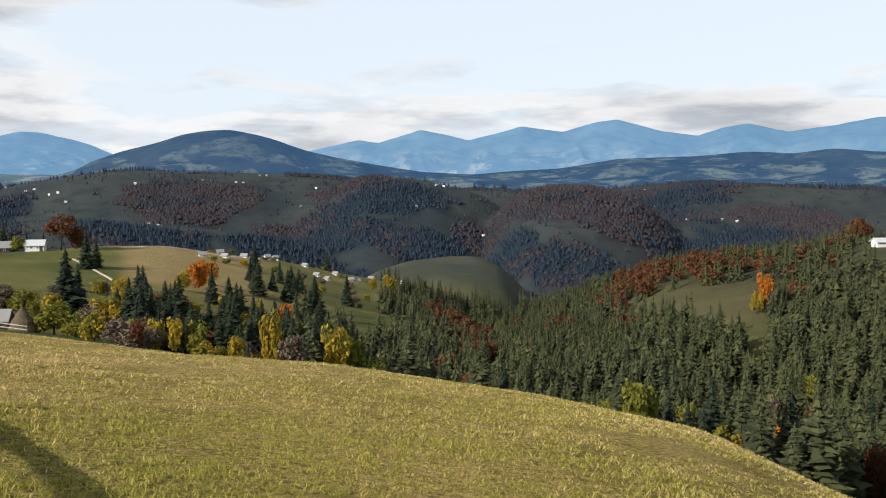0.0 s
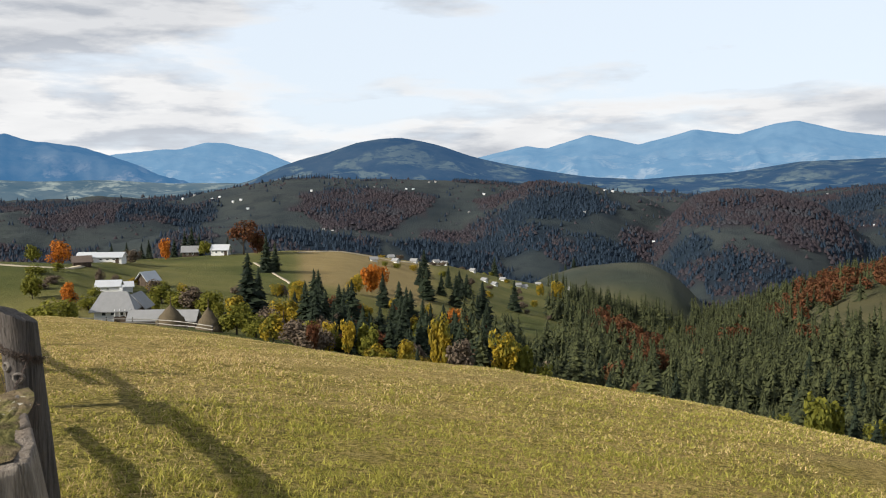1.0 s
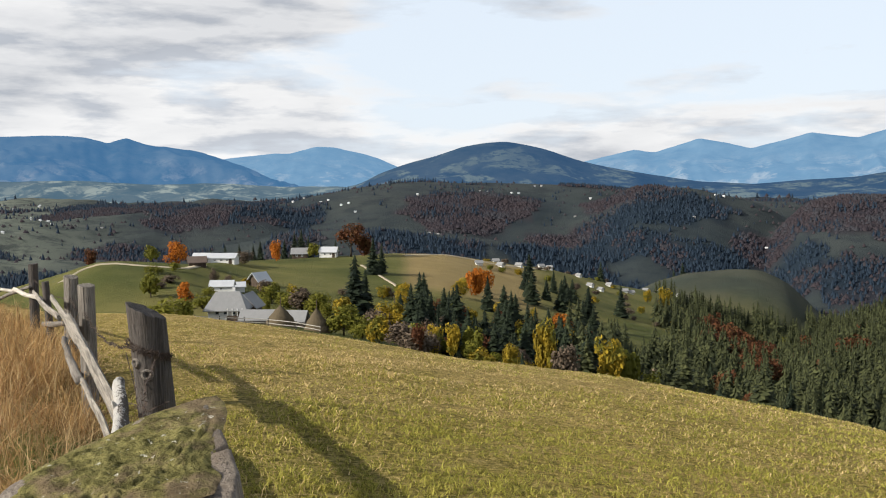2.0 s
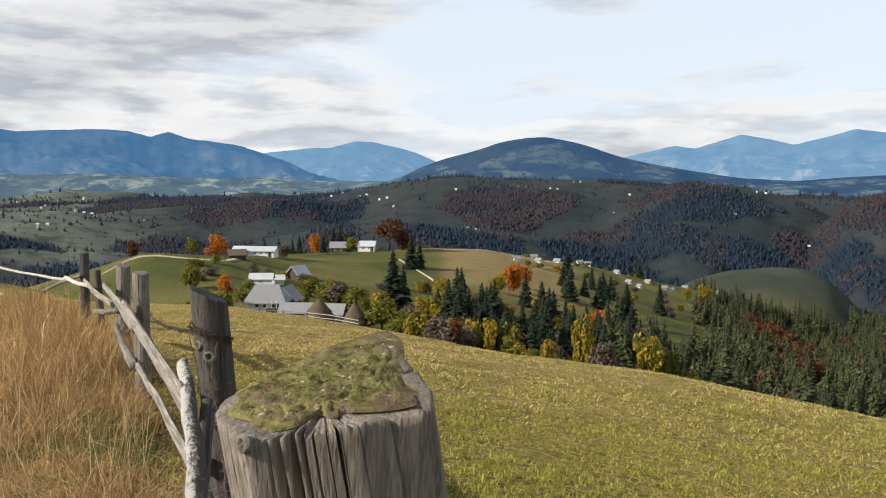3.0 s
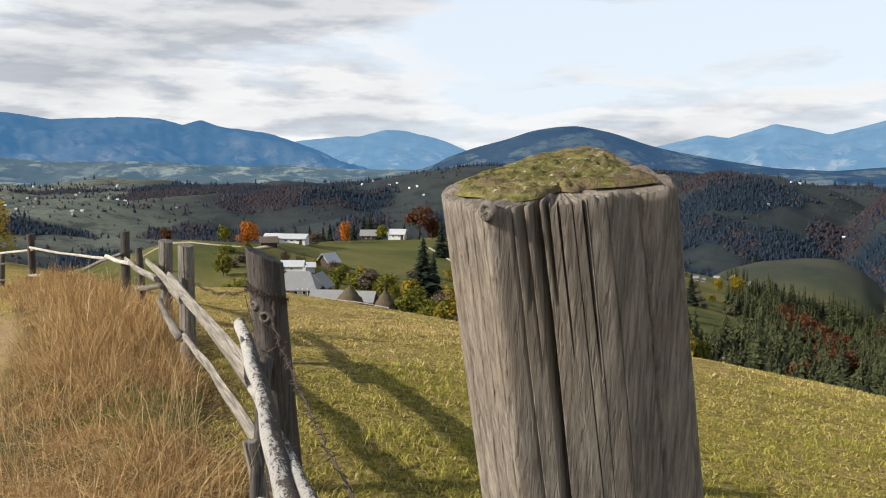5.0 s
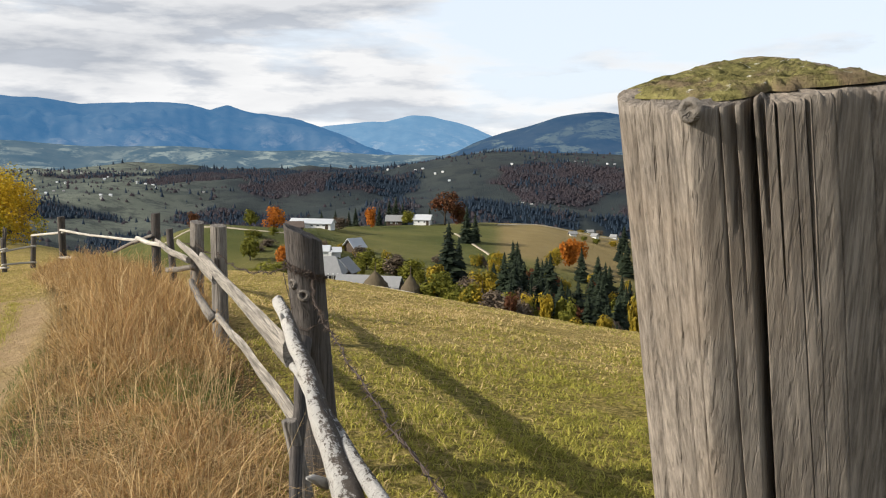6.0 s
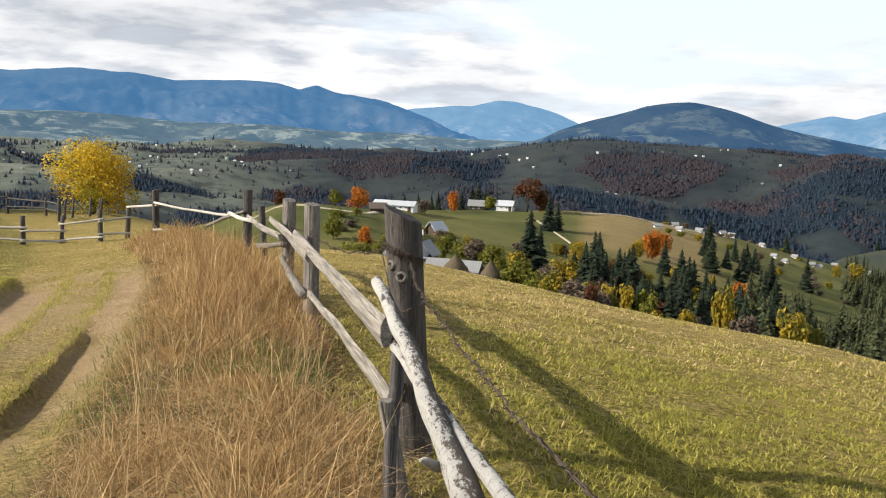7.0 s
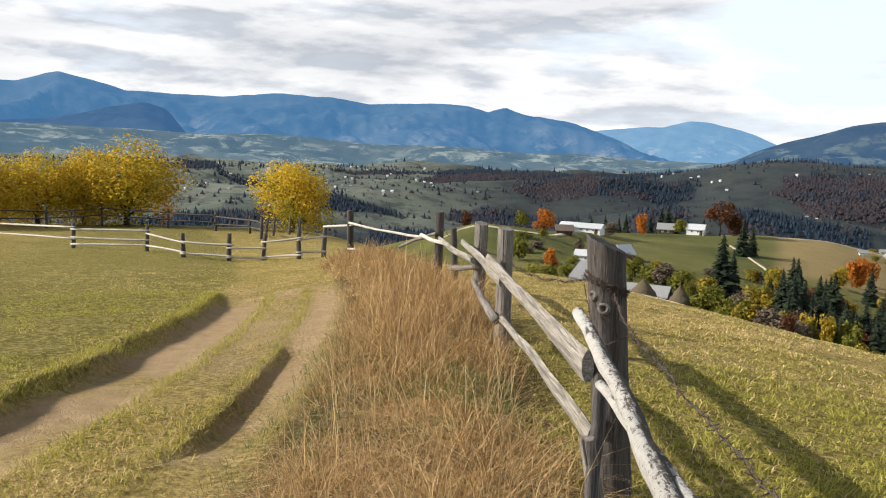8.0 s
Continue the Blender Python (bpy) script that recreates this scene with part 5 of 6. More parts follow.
def stand(name, label, spots, makers, mat, rounded=False):
    """One mesh of many trees: spots of (x, y, z, height, turn), makers of (verts, tris) one unit high."""
    V, F, n = [], [], 0
    spots = np.array(spots)
    pick = np.random.RandomState(3).randint(0, len(makers), len(spots))
    for k, (v, f) in enumerate(makers):
        s = spots[pick == k]
        if not len(s):
            continue
        c, sn = np.cos(s[:, 4])[:, None], np.sin(s[:, 4])[:, None]
        h = s[:, 3][:, None]
        x = (v[None, :, 0] * c - v[None, :, 1] * sn) * h + s[:, 0:1]
        y = (v[None, :, 0] * sn + v[None, :, 1] * c) * h + s[:, 1:2]
        z = v[None, :, 2] * h + s[:, 2:3]
        V.append(np.stack([x, y, z], -1).reshape(-1, 3))
        F.append((f[None] + (np.arange(len(s)) * len(v))[:, None, None]).reshape(-1, 3) + n)
        n += len(V[-1])
    return tagged(new(name, soup(name, np.concatenate(V), np.concatenate(F), mat, rounded)), label, "woods", kind="stuff")


def scatter(count, b0, b1, r0, r1, seed, keep, low, high, sink=0.3):
    """Random spots by area; keep(x, y, b, r) gives the share that stays."""
    rnd = np.random.RandomState(seed)
    b, r = rnd.uniform(b0, b1, count), np.sqrt(rnd.uniform(r0 ** 2, r1 ** 2, count))
    x, y = -r * np.sin(np.radians(b)), r * np.cos(np.radians(b))
    ok = rnd.uniform(0, 1, count) < keep(x, y, b, r)
    x, y = x[ok], y[ok]
    return np.stack([x, y, land(x, y) - sink, rnd.uniform(low, high, len(x)), rnd.uniform(0, 6.28, len(x))], 1)


def unit_spruce(seed, n_branch):
    v, f = spruce_mesh(seed, 12.0, n_branch, 0.34)
    return v / 12.0, f


def unit_leafy(seed, count, leaf, wide=0.9, up=0.0):
    v, f, _ = leafy_mesh(seed, wide, 1.0, count, leaf, 0.08, 8, up)
    return v, f


def unit_dome(seed, rows_=((0.80, 0.02),), k=5, rough=0.3):
    """A far crown: an uneven dome."""
    rnd = np.random.RandomState(seed)
    V, F, n = [], [], len(rows_)
    for i, (r, z) in enumerate(rows_):
        for j in range(k):
            a, q = 6.2832 * (j + 0.5 * (i % 2)) / k, r * rnd.uniform(1 - rough, 1 + rough)
            V.append((q * np.cos(a), q * np.sin(a), z + rnd.uniform(-0.08, 0.08)))
    V.append((rnd.uniform(-0.08, 0.08), rnd.uniform(-0.08, 0.08), 1.0))
    for i in range(n - 1):
        for j in range(k):
            a, b, c, d = i * k + j, i * k + (j + 1) % k, (i + 1) * k + (j + 1) % k, (i + 1) * k + j
            F += [(a, b, c), (a, c, d)]
    F += [((n - 1) * k + j, (n - 1) * k + (j + 1) % k, n * k) for j in range(k)]
    return np.array(V), np.array(F)


def unit_cone(seed):
    return unit_dome(seed, ((0.27, 0.02),), 5, 0.3)


def mixed(x, y):
    return fbm(x, y, 120.0, 3, 77)


def wood_keep(kind):
    def keep(x, y, b, r):
        open_ = np.array([clearing(p, q) for p, q in zip(b, r)])
        leafy_part = smooth(0.30, 0.45, mixed(x, y)) * smooth(230, 300, r) * 0.14 + 0.6 * smooth(-0.15, 0.1, mixed(x, y)) * smooth(-17.5, -15.5, b) * smooth(-9.5, -10.5, b) * smooth(335, 350, r)
        leafy_part = np.clip(leafy_part + smooth(-3.2, -2.2, b) * smooth(1.3, 0.6, b) * smooth(285, 315, r) * smooth(420, 395, r), 0, 1)
        out = np.where(open_, 0.0, leafy_part if kind == "leafy" else 1 - leafy_part)
        return out * smooth(-31, -29, b)
    return keep


stand("spruce_wood", "dense green spruce wood at the foot of the slope", scatter(1150, -31, 9, 150, 265, 5, wood_keep("spruce"), 5.5, 11.0), [unit_spruce(s, 84) for s in (1, 2, 3, 4, 5)], SPRUCE)
stand("spruce_wood", "dense green spruce wood on the valley slope", scatter(3600, -31, 9, 265, 520, 8, wood_keep("spruce"), 5.5, 10.5), [unit_spruce(s, 30) for s in (6, 7, 8, 9)], SPRUCE)
stand("beech_wood", "russet autumn beeches in a spruce wood", scatter(2200, -31, 9, 240, 520, 6, wood_keep("leafy"), 6, 10), [unit_leafy(s, 260, 0.062) for s in (1, 2, 3)], RUSSET)


# woods of the hills behind
def hill_keep(kind):
    def keep(x, y, b, r):
        patch, sort = hill_woods(x, y)
        far = 1 - 0.55 * smooth(1450, 1700, r)
        if kind == "hedge":
            return (0.10 + 0.16 * smooth(36, 42, b)) * far + 0.55 * smooth(0.30, 0.38, fbm(x, y, 50.0, 2, 99))
        return patch * (sort if kind == "beech" else 1 - sort) * far
    return keep


FAR_ROUND, FAR_TALL = [unit_dome(s, ((0.62, 0.05),), 6, 0.3) for s in (6, 7, 8, 9)], [unit_cone(s) for s in (4, 5, 6)]
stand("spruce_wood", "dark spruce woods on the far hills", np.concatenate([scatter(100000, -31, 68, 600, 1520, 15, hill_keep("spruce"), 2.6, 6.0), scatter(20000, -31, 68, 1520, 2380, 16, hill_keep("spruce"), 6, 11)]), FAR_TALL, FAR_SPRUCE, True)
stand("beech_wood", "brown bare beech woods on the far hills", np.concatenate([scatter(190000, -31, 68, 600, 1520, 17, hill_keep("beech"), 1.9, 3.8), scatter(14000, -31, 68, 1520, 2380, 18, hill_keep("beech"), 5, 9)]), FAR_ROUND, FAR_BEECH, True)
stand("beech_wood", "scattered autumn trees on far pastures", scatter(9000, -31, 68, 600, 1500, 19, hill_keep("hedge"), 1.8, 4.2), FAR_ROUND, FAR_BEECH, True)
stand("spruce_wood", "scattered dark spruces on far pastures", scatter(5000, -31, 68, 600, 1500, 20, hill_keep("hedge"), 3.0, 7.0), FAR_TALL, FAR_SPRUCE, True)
# a row of trees along the shoulder of the main hill
row = []
for k in range(26):
    p = place(16.6 + 2.8 * k / 26 + rng.uniform(-0.06, 0.06), 1385 + rng.uniform(-12, 12))
    row.append((p.x, p.y, p.z - 0.5, rng.uniform(6, 9), rng.uniform(0, 6)))
for k in range(120):
    p = place(rng.uniform(7.5, 15.5), 2300 + rng.uniform(-20, 10))
    row.append((p.x, p.y, p.z - 1.0, rng.uniform(6, 12), rng.uniform(0, 6)))
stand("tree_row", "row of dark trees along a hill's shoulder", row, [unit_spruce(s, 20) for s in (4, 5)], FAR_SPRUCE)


# ---- buildings ----
def gable_roof(bm, w, d, z0, rise, over, thick, hip=0.0):
    """A pitched roof with its ridge along x, as a slab with thickness; hip: how far the ridge ends draw in."""
    hw, hd = w / 2 + over, d / 2 + over
    drop = rise * over / (d / 2)
    for s in (-1, 1):
        lo = [bm.verts.new(v) for v in ((-hw, s * hd, z0 - drop), (hw, s * hd, z0 - drop), (hw - hip, 0, z0 + rise), (-hw + hip, 0, z0 + rise))]
        hi = [bm.verts.new(v.co + Vector((0, s * 0.02, thick))) for v in lo]
        n = 4
        for a in (lo[::-1], hi):
            bm.faces.new(a if s < 0 else a[::-1])
        for i in range(n):
            q = [lo[i], lo[(i + 1) % n], hi[(i + 1) % n], hi[i]]
            bm.faces.new(q if s < 0 else q[::-1])
    if hip:
        for s in (-1, 1):
            lo = [bm.verts.new(v) for v in ((s * hw, -hd, z0 - drop), (s * hw, hd, z0 - drop), (s * (hw - hip), 0, z0 + rise))]
            hi = [bm.verts.new(v.co + Vector((s * 0.02, 0, thick))) for v in lo]
            bm.faces.new(lo[::-1]), bm.faces.new(hi)
            for i in range(3):
                bm.faces.new([lo[i], lo[(i + 1) % 3], hi[(i + 1) % 3], hi[i]])
    bmesh.ops.recalc_face_normals(bm, faces=bm.faces[:])
    return bm


def walls(bm, w, d, h, rise=0.0, sink=1.5):
    """Four walls with gables up to the roof's ridge along x."""
    block(bm, (-w / 2, -d / 2, -sink), (w / 2, d / 2, h))
    if rise:
        for s in (-1, 1):
            x0, x1 = sorted((s * w / 2, s * (w / 2 - 0.15)))
            a = [bm.verts.new((x, y, z)) for x in (x0, x1) for y, z in ((-d / 2, h), (d / 2, h), (0, h + rise))]
            for f in ((0, 2, 1), (3, 4, 5), (0, 1, 4, 3), (1, 2, 5, 4), (2, 0, 3, 5)):
                bm.faces.new([a[i] for i in f])
    bmesh.ops.recalc_face_normals(bm, faces=bm.faces[:])
    return bm


def window(ob, x, y, z, w, h):
    """A window in the wall that faces -y."""
    f = part("window", block(bmesh.new(), (x - w / 2, y - 0.06, z), (x + w / 2, y + 0.02, z + h)), WHITE, ob, "white window frame")
    part("pane", block(bmesh.new(), (x - w / 2 + 0.1, y - 0.075, z + 0.1), (x + w / 2 - 0.1, y - 0.055, z + h - 0.1)), GLASS, f)


def cottage(name, label, at, turn, w, d, h, rise, wall_mat, roof_mat, over=0.5, hip=0.0, windows=2, chimney=False, door=True, group="", category="house", sink=1.5):
    ob = thing(name, label, category, at, group, turn=turn)
    part("wall", walls(bmesh.new(), w, d, h, 0 if hip else rise, sink), wall_mat, ob)
    part("roof", gable_roof(bmesh.new(), w, d, h, rise, over, 0.14, hip), roof_mat, ob)
    for k in range(windows):
        window(ob, (k + 0.5) * w * 0.7 / windows - w * 0.35, -d / 2, h * 0.38, min(0.9, w * 0.13), h * 0.36)
    if door:
        part("door", block(bmesh.new(), (w * 0.28, -d / 2 - 0.05, -0.2), (w * 0.28 + 0.9, -d / 2 + 0.02, min(2.0, h * 0.8))), BARN_WOOD, ob)
    if chimney:
        part("chimney", block(bmesh.new(), (w * 0.12, 0.1, h + rise * 0.4), (w * 0.12 + 0.5, 0.6, h + rise + 0.7)), WHITE, ob)
    return ob


home = cottage("house", "wooden cottage with a grey hipped roof and white wall", place(28.9, 164, 0.7), 18, 5.8, 4.6, 2.1, 2.2, WHITE, SHINGLE, 0.7, 1.6, 3, True)
part("porch", block(bmesh.new(), (0.3, -3.0, -0.6), (2.9, -2.32, 0.7)), BARN_WOOD, home, "dark wooden porch")
for k in range(4):
    part("porch_post", block(bmesh.new(), (0.35 + k * 0.8, -2.95, 0.7), (0.47 + k * 0.8, -2.83, 1.9)), WHITE, home)
cottage("barn", "grey wooden wing with a steep shingle roof", place(27.75, 169, 0.5), 100, 4.4, 3.6, 2.0, 1.9, BARN_WOOD, SHINGLE, 0.5, 0, 0, category="barn", door=False)
cottage("shed", "low open shed with a pale board roof", place(27.2, 156, 0.3), 14, 4.6, 3.0, 0.7, 1.1, BARN_WOOD, SHINGLE, 0.5, 0, 0, category="shed", door=False)
cottage("shed", "small dark shed with a pale roof slope", place(25.1, 160, 0.3), 8, 3.8, 2.8, 0.9, 1.3, BARN_WOOD, SHINGLE, 0.4, 0, 0, category="shed", door=False)
cottage("barn", "small uphill barn with a pale roof and dark gable", place(27.1, 222, 0.2), 70, 3.4, 3.2, 1.3, 1.6, BARN_WOOD, TIN, 0.5, 0, 0, category="barn", door=False)
cottage("shed", "pale tin-roofed shed behind the cottage", place(29.2, 206), 20, 4.6, 3.6, 1.2, 1.0, WHITE, TIN, 0.3, 0, 1, category="shed", door=False)
cottage("shed", "pale tin-roofed lean-to behind the cottage", place(28.4, 210), 30, 3.4, 3.0, 1.0, 0.8, WHITE, TIN, 0.3, 0, 0, category="shed", door=False)
cottage("house", "long white house with a pale roof on a pasture", place(29.1, 266), 12, 7.2, 4.4, 1.4, 1.0, WHITE, TIN, 0.4, 0, 3)
cottage("house", "small white house with a pale roof", place(30.3, 268), 8, 4.2, 4.0, 1.6, 1.1, WHITE, TIN, 0.3, 0, 1)
cottage("shed", "brown-roofed hut on a green slope", place(30.6, 236), 35, 3.8, 3.0, 1.0, 1.1, BARN_WOOD, BROWN_ROOF, 0.4, 0, 0, category="shed")
cottage("house", "small grey-roofed farmhouse among spruces", place(24.7, 320), 20, 5.0, 4.0, 1.8, 1.6, BARN_WOOD, SHINGLE, 0.4, 0, 2)
cottage("house", "white farmhouse under a red-brown tree", place(23.0, 318), 10, 5.4, 4.2, 1.8, 1.4, WHITE, TIN, 0.4, 0, 2)
cottage("house", "white house on the wooded ridge", place(-24.5, 362, 0.3), 10, 4.6, 3.6, 1.5, 1.1, WHITE, TIN, 0.5, 0, 3, sink=6)

# small white farmsteads on the hills behind
kinds = {}
spots = ((42.9, 1396), (40.8, 1500), (38.9, 1500), (35.8, 1930), (38.5, 1124), (41.3, 972), (23.4, 1210), (24.4, 1307), (17.7, 1212), (14.0, 1262), (21.4, 1134), (8.4, 1096), (0.4, 1127), (-1.5, 1261), (7.5, 1229), (16.5, 986), (-2.4, 971), (14.4, 1218), (11.7, 1254), (-11.8, 1331), (-10.5, 1940), (-16.5, 1373), (-17.0, 1095), (-16.2, 1100),
         (40.8, 994), (50.3, 971), (51.6, 1009), (46.5, 1369), (48.1, 1342), (54.1, 1440), (58.6, 1247), (35.1, 1940), (7.5, 392), (6.4, 408), (5.5, 422), (4.3, 470), (3.6, 480), (14.1, 329), (12.8, 350), (11.7, 372), (10.4, 395), (9.9, 400), (6.9, 402))
far_spots = [(tries.uniform(33, 62), tries.uniform(860, 1500)) for _ in range(52)] + [(tries.uniform(-16, 32), tries.uniform(960, 1380)) for _ in range(8)]
for k, (b, r) in enumerate(spots + tuple(far_spots)):
    for j in range(2 if k % 3 == 0 else 1):
        p = place(b + j * 9.0 / r * 57.3 * rng.choice((-1, 1)), r + rng.uniform(-4, 4) * (4 if r < 600 else 1), 0.2)
        sort = "near" if r < 600 else ("a", "b")[k % 2]
        turn = rng.uniform(-40, 40)
        if sort not in kinds:
            w = 2.1 if sort == "near" else 2.5 if sort == "a" else 2.1
            kinds[sort] = cottage("house", "small pale farmhouse on a far hillside" if sort != "near" else "small white house of the hamlet", p, turn, w, w * 0.7, w * 0.36, w * 0.30, GREY_PLASTER if sort == "b" else WHITE, {"a": TIN, "b": SHINGLE, "near": SHINGLE}[sort], 0.4, 0, 1, False, False, "far farmhouses", sink=3)
        else:
            copy_thing(kinds[sort], Matrix.Translation(p) @ Matrix.Rotation(radians(turn), 4, "Z"))
mast = thing("radio_mast", "slim white radio mast on a far hill", "mast", place(-22.6, 2290, 0), turn=0)
part_of("pole", soup("pole", *tube([(0, 0, -2), (0, 0, 14), (0, 0, 28)], [1.0, 0.8, 0.5], 6), WHITE), mast)
for k in range(3):
    part("crossbar", block(bmesh.new(), (-2.2, -0.3, 14 + 5 * k), (2.2, 0.3, 14.8 + 5 * k)), WHITE, mast)


def haystack(at, w, h, seed, label):
    """A cone of hay sagging round its pole."""
    ob = thing("haystack", label, "haystack", at, "haystacks")
    rnd = random.Random(seed)
    n, seg = 14, 28
    path = [(0, 0, -0.3 + (h + 0.3) * i / n) for i in range(n + 1)]
    radii = [w / 2 * (1.02 - 0.12 * (1 - i / n) ** 2) * max(0.03, (1 - (i / n) ** 1.5)) for i in range(n + 1)]
    part_of("hay", soup("hay", *tube(path, radii, seg, 0.04, seed, 0.05), HAY, True), ob)
    part_of("pole", soup("pole", *tube([(0, 0, h * 0.8), (0.05, 0, h + 1.3)], [0.07, 0.05], 6), BARN_WOOD), ob)
    return ob


haystack(place(23.8, 150), 4.4, 3.7, 3, "grey-brown cone of hay round a pole")
haystack(place(25.9, 152), 5.4, 3.3, 4, "broad grey-brown haystack round a pole")
haystack(place(19.5, 170), 2.2, 3.4, 6, "slim old haystack below the village")
# the cottage's yard fence
yard = thing("fence", "low pale yard fence before the cottage", "fence", (0, 0, 0))
ends = [place(b, r) for b, r in ((32.6, 140), (30.8, 142), (29.4, 144), (28.0, 146), (26.6, 146), (25.0, 144), (23.6, 142))]
for p in ends:
    rail("post", p - Vector((0, 0, 0.2)), p + Vector((0, 0, 1.2)), 0.09, 0.08, FAR_WOOD, yard, p.x, 0.0, 6, n=3)
for a, b in zip(ends, ends[1:]):
    for z in (0.45, 0.95):
        rail("rail", a + Vector((0.1, -0.1, z)), b + Vector((0.1, -0.1, z)), 0.07, 0.06, PALE_WOOD, yard, a.x + z, 0.05, 6, n=6)


def path_strip(name, label, stops, width):
    """A worn path laid on the ground along (bearing, distance) stops."""
    pts = []
    for (b0, r0), (b1, r1) in zip(stops, stops[1:]):
        for i in range(16):
            pts.append(place(b0 + (b1 - b0) * i / 16, r0 + (r1 - r0) * i / 16))
    pts.append(place(*stops[-1]))
    V, F = [], []
    for i, p in enumerate(pts):
        way = pts[min(i + 1, len(pts) - 1)] - pts[max(i - 1, 0)]
        s = Vector((-way.y, way.x, 0)).normalized() * width / 2 * (0.8 + 0.4 * rng.random())
        for q in (p + s, p - s):
            V.append((q.x, q.y, land_at(q.x, q.y) + 0.14))
            V.append((q.x, q.y, land_at(q.x, q.y) - 0.6))
    for i in range(len(pts) - 1):
        a = i * 4
        F += [(a, a + 4, a + 6, a + 2), (a, a + 1, a + 5, a + 4), (a + 2, a + 6, a + 7, a + 3)]
    return tagged(new(name, mesh_from(name, V, F, EARTH)), label, "path", kind="structure")


path_strip("pavement_knoll", "pale trodden path along a grassy knoll", ((38.0, 225), (36.6, 229), (35.0, 228), (33.5, 226), (32.2, 225), (31.2, 226), (30.2, 240)), 1.3)
path_strip("pavement_ridge", "pale trodden path along a pasture's crest", ((18.6, 325), (16.6, 338), (14.6, 345), (13.0, 349), (11.5, 362), (10.2, 378)), 1.4)
path_strip("pavement_slope", "pale path across a village pasture", ((21.1, 290), (20.1, 268), (19.1, 246), (18.4, 224), (17.6, 214)), 0.9)


# ---- grass ----
GRASS = leaf_material("meadow_grass", (0.115, 0.120, 0.020), (0.62, 0.550, 0.120), 0.40, by_tree=0.35, tree_scale=6.0)
PALE_GRASS = leaf_material("yellowed_grass", (0.28, 0.195, 0.065), (0.92, 0.71, 0.35), 0.40, by_tree=0.35, tree_scale=6.0)
STRAW = leaf_material("dry_grass", (0.045, 0.020, 0.006), (0.80, 0.515, 0.215), 0.2, by_tree=0.5, tree_scale=4.0)
BLEACHED = leaf_material("bleached_stalks", (0.13, 0.070, 0.024), (0.86, 0.63, 0.33), 0.25, by_tree=0.3, tree_scale=5.0)
RED_STRAW = leaf_material("russet_dry_grass", (0.11, 0.046, 0.016), (0.50, 0.28, 0.115), 0.2, by_tree=0.45, tree_scale=5.0)
FRESH = leaf_material("fresh_grass", (0.06, 0.095, 0.02), (0.20, 0.235, 0.06), 0.3)


def blades(name, label, x, y, height, width, lean, mat, seed, bend=0.6, toward=None, spread=0.7):
    """Grass: each blade a bent strip of three triangles."""
    rnd = np.random.RandomState(seed)
    n = len(x)
    z = land(x, y) - 0.01
    a = rnd.uniform(0, 2 * np.pi, n) if toward is None else toward + rnd.normal(0, spread, n)
    h = height * rnd.uniform(0.5, 1.25, n)
    l = h * lean * rnd.uniform(0.2, 1.3, n)
    face = rnd.uniform(0, 2 * np.pi, n)
    wx, wy = np.cos(face) * width, np.sin(face) * width
    dx, dy = np.cos(a) * l, np.sin(a) * l
    base = np.stack([x, y, z], 1)
    w = np.stack([wx, wy, 0 * wx], 1)
    mid = base + np.stack([dx * 0.35, dy * 0.35, h * bend], 1)
    tip = base + np.stack([dx, dy, h * np.clip(1 - 0.25 * (l / h) ** 2, 0.3, 1)], 1)
    V = np.stack([base - w, base + w, mid + w * 0.8, mid - w * 0.8, tip], 1).reshape(-1, 3)
    i = np.arange(n) * 5
    F = np.concatenate([np.stack([i, i + 1, i + 2], 1), np.stack([i, i + 2, i + 3], 1), np.stack([i + 3, i + 2, i + 4], 1)])
    return tagged(new(name, soup(name, V, F, mat)), label, "grass", kind="stuff")


def grass_spots(n, b0, b1, r0, r1, seed, power=1.0):
    rnd = np.random.RandomState(seed)
    b = rnd.uniform(b0, b1, n)
    r = r0 * (r1 / r0) ** (rnd.uniform(0, 1, n) ** power)
    return -r * np.sin(np.radians(b)), r * np.cos(np.radians(b)), r


rnd = np.random.RandomState(20)
x, y, r = grass_spots(39000, -30, 66, 2.4, 46, 1, 0.85)
u, v = track_uv(x, y)
bare = ((v > 1.25) & (v < 1.86) | (v > 2.62) & (v < 3.42)) & (u < 17) | (v > 1.0) & (v < 2.7) & (u > 8) & (u < 17) & (fbm(x, y, 0.7, 2, 66) < 0.15) | (v > -0.3) & (v < 1.35) & (u < 28) & (u > -2)
tuft = fbm(x, y, 0.9, 3, 61) + 0.5 * fbm(x, y, 3.5, 2, 62)
keep = ~bare & (tuft > -0.45)
x, y, r, tuft = (np.repeat(q[keep], 8) for q in (x, y, r, tuft))
x, y = x + rnd.normal(0, 1, len(x)) * (0.020 + 0.0022 * r), y + rnd.normal(0, 1, len(x)) * (0.020 + 0.0022 * r)
pale = rnd.uniform(0, 1, len(x)) < 0.31 + 0.30 * fbm(x, y, 1.6, 3, 64) + 0.35 * fbm(x, y, 7.0, 2, 67) + 0.38 * smooth(7, 24, r) - 0.3 * smooth(3.2, 4.0, track_uv(x, y)[1])
tall = np.clip(0.042 + 0.026 * tuft + 0.0003 * np.minimum(r, 20), 0.012, 0.09)
tall = tall * (1 - 0.35 * smooth(9, 28, r))
wide = np.clip(0.0011 * r ** 0.70, 0.0016, 0.0075)
blades("meadow_grass", "short mown green meadow grass", x[~pale], y[~pale], tall[~pale], wide[~pale], 1.5, GRASS, 2)
blades("meadow_grass", "dry yellowed blades in the mown meadow", x[pale], y[pale], tall[pale] * 1.1, wide[pale], 1.8, PALE_GRASS, 3)

rnd = np.random.RandomState(21)


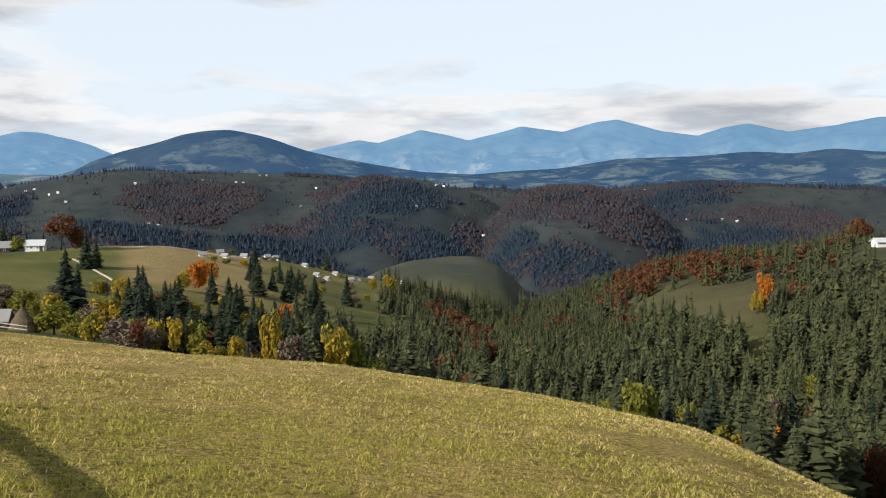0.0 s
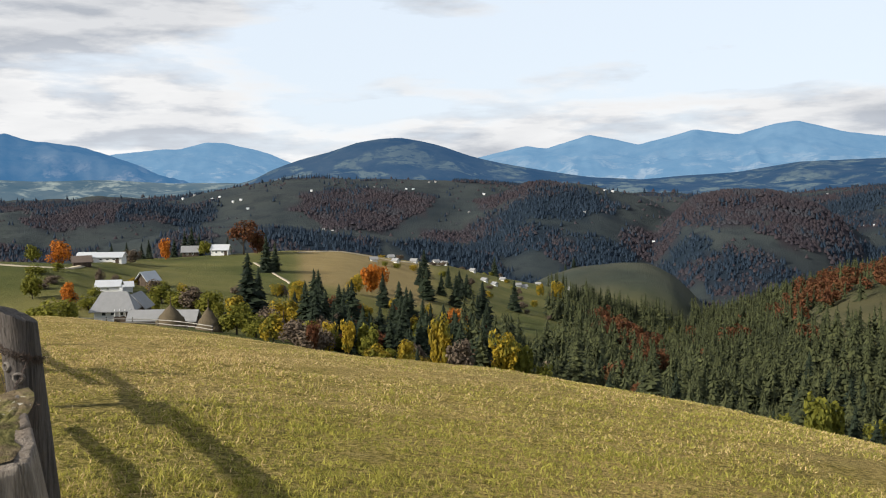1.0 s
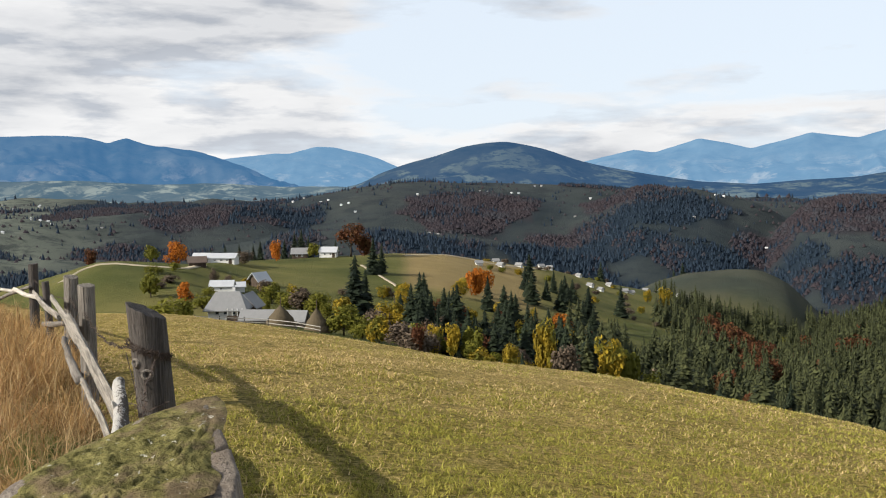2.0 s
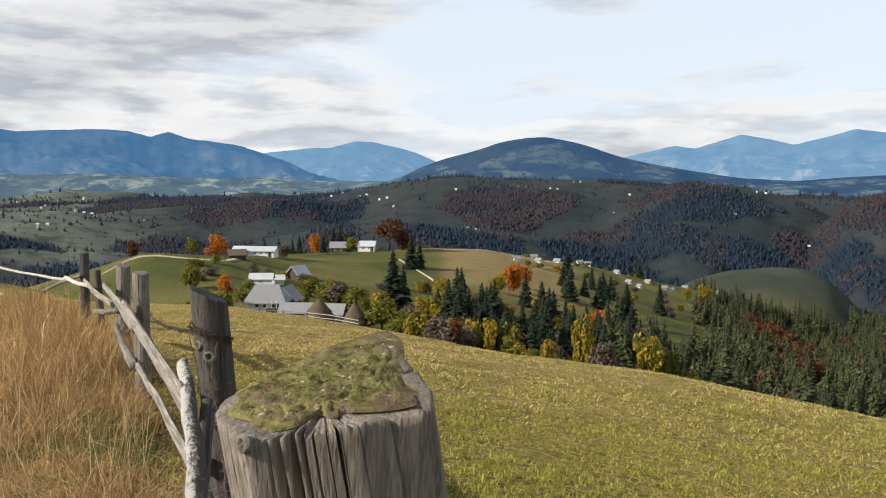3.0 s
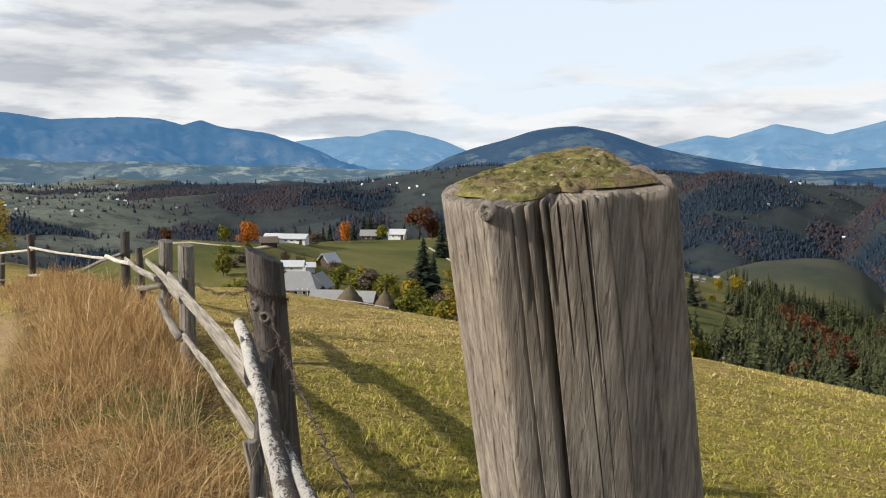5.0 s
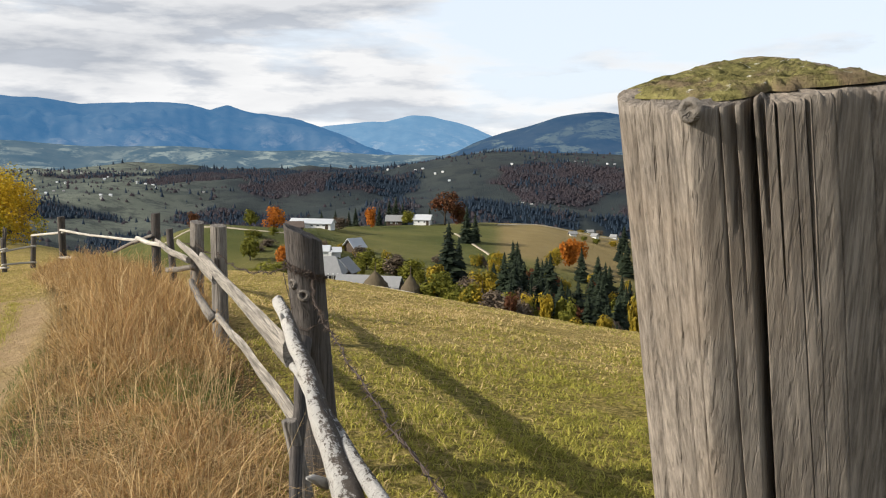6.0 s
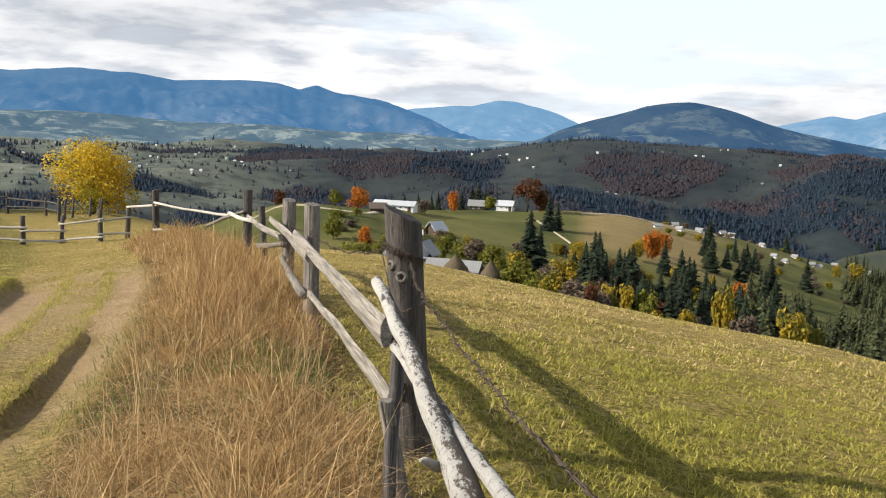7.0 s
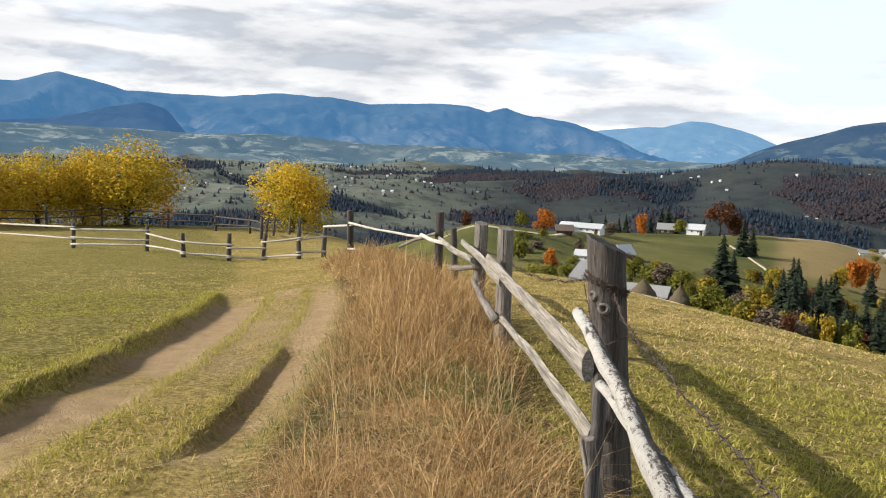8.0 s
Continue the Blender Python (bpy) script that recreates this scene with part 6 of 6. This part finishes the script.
def bend_of(u):
    return 0.025 * np.maximum(0, u - 10) ** 1.55


def dry_tufts(count, each, mat, label, seed, v0, v1, grow, lean0, wide, red=0.0):
    """Tufts of dry stalks along the fence: the stalks of a tuft lean one way."""
    rnd = np.random.RandomState(seed)
    u = 2.0 + 26.0 * rnd.uniform(0, 1, count) ** 1.7
    v = v0 + (v1 - v0) * rnd.uniform(0, 1, count)
    x, y = U.x * u + SIDE.x * (v + bend_of(u)), U.y * u + SIDE.y * (v + bend_of(u))
    clump = fbm(x, y, 0.55, 3, 71)
    edge = smooth(1.30, 0.75, v) * smooth(-0.55, -0.15, v)
    hollow = np.exp(-((u - 7.6) / 1.0) ** 2 - ((v - 0.12) / 0.28) ** 2)
    ok = (clump + 0.5 * red * fbm(x, y, 1.3, 2, 75) > -0.14) & (rnd.uniform(0, 1, count) < (0.25 + 0.75 * edge) * (1 - 0.85 * hollow))
    u, v, x, y, clump, edge = (q[ok] for q in (u, v, x, y, clump, edge))
    n = len(u)
    up = smooth(7.0, 10.5, u)
    h = (0.135 + 0.235 * up + 0.15 * np.clip(clump, -0.4, 0.8)) * rnd.uniform(0.6, 1.45, n) * (0.45 + 0.55 * edge) * grow
    lean = lean0 * (2.0 - 1.3 * up) * rnd.uniform(0.4, 1.7, n)
    way = rnd.uniform(0, 6.2832, n)
    size = 0.018 + 0.004 * u
    u, x, y, h, lean, way, size = (np.repeat(q, each) for q in (u, x, y, h, lean, way, size))
    x, y = x + rnd.normal(0, 1, len(x)) * size, y + rnd.normal(0, 1, len(x)) * size
    return blades("dry_grass", label, x, y, h * rnd.uniform(0.5, 1.3, len(x)), (0.0006 + 0.00012 * u) * rnd.uniform(0.6, 1.9, len(x)) * wide, lean, mat, seed, 0.66, way, 0.9)


dry_tufts(4600, 15, STRAW, "tall dry straw-coloured grass along the fence", 22, -0.35, 1.25, 1.0, 1.15, 1.0)
dry_tufts(1300, 14, RED_STRAW, "rust-brown dry grass along the fence", 25, -0.40, 0.80, 0.95, 0.7, 1.0, 1.0)
dry_tufts(2600, 10, BLEACHED, "bleached flattened stalks among dry grass", 26, -0.30, 1.30, 1.0, 2.2, 1.1)
k = 1000
u2, v2 = 2.4 + 10 * rnd.uniform(0, 1, k) ** 1.4, rnd.uniform(-0.25, 1.0, k)
blades("dry_stalk", "single long pale stalks above dry grass", U.x * u2 + SIDE.x * v2, U.y * u2 + SIDE.y * v2, rnd.uniform(0.35, 0.62, k), 0.0011 + 0.00010 * u2, 0.55, BLEACHED, 27)
k = 9000
u2, v2 = rnd.uniform(2.2, 11, k), np.where(rnd.uniform(0, 1, k) < 0.45, rnd.normal(0.12, 0.20, k), rnd.uniform(-0.3, 1.5, k))
u2 = np.where(v2 < 0.75, np.where(rnd.uniform(0, 1, k) < 0.5, rnd.normal(7.5, 0.8, k), u2), u2)
x2, y2 = U.x * u2 + SIDE.x * (v2 + bend_of(u2)), U.y * u2 + SIDE.y * (v2 + bend_of(u2))
blades("fresh_grass", "green grass among the dry stalks", x2, y2, np.full(k, 0.10), 0.0022, 1.2, FRESH, 23)
n = 9000
u = rnd.uniform(-1, 18, n)
v = rnd.choice([3.5, 1.9, 2.55], n, p=[0.55, 0.2, 0.25]) + rnd.normal(0, 0.07, n) + 0.025 * np.maximum(0, u - 10) ** 1.55
blades("bank_grass", "ragged grass overhanging the track's bank", U.x * u + SIDE.x * v, U.y * u + SIDE.y * v, np.full(n, 0.075), 0.0035, 1.3, GRASS, 24)
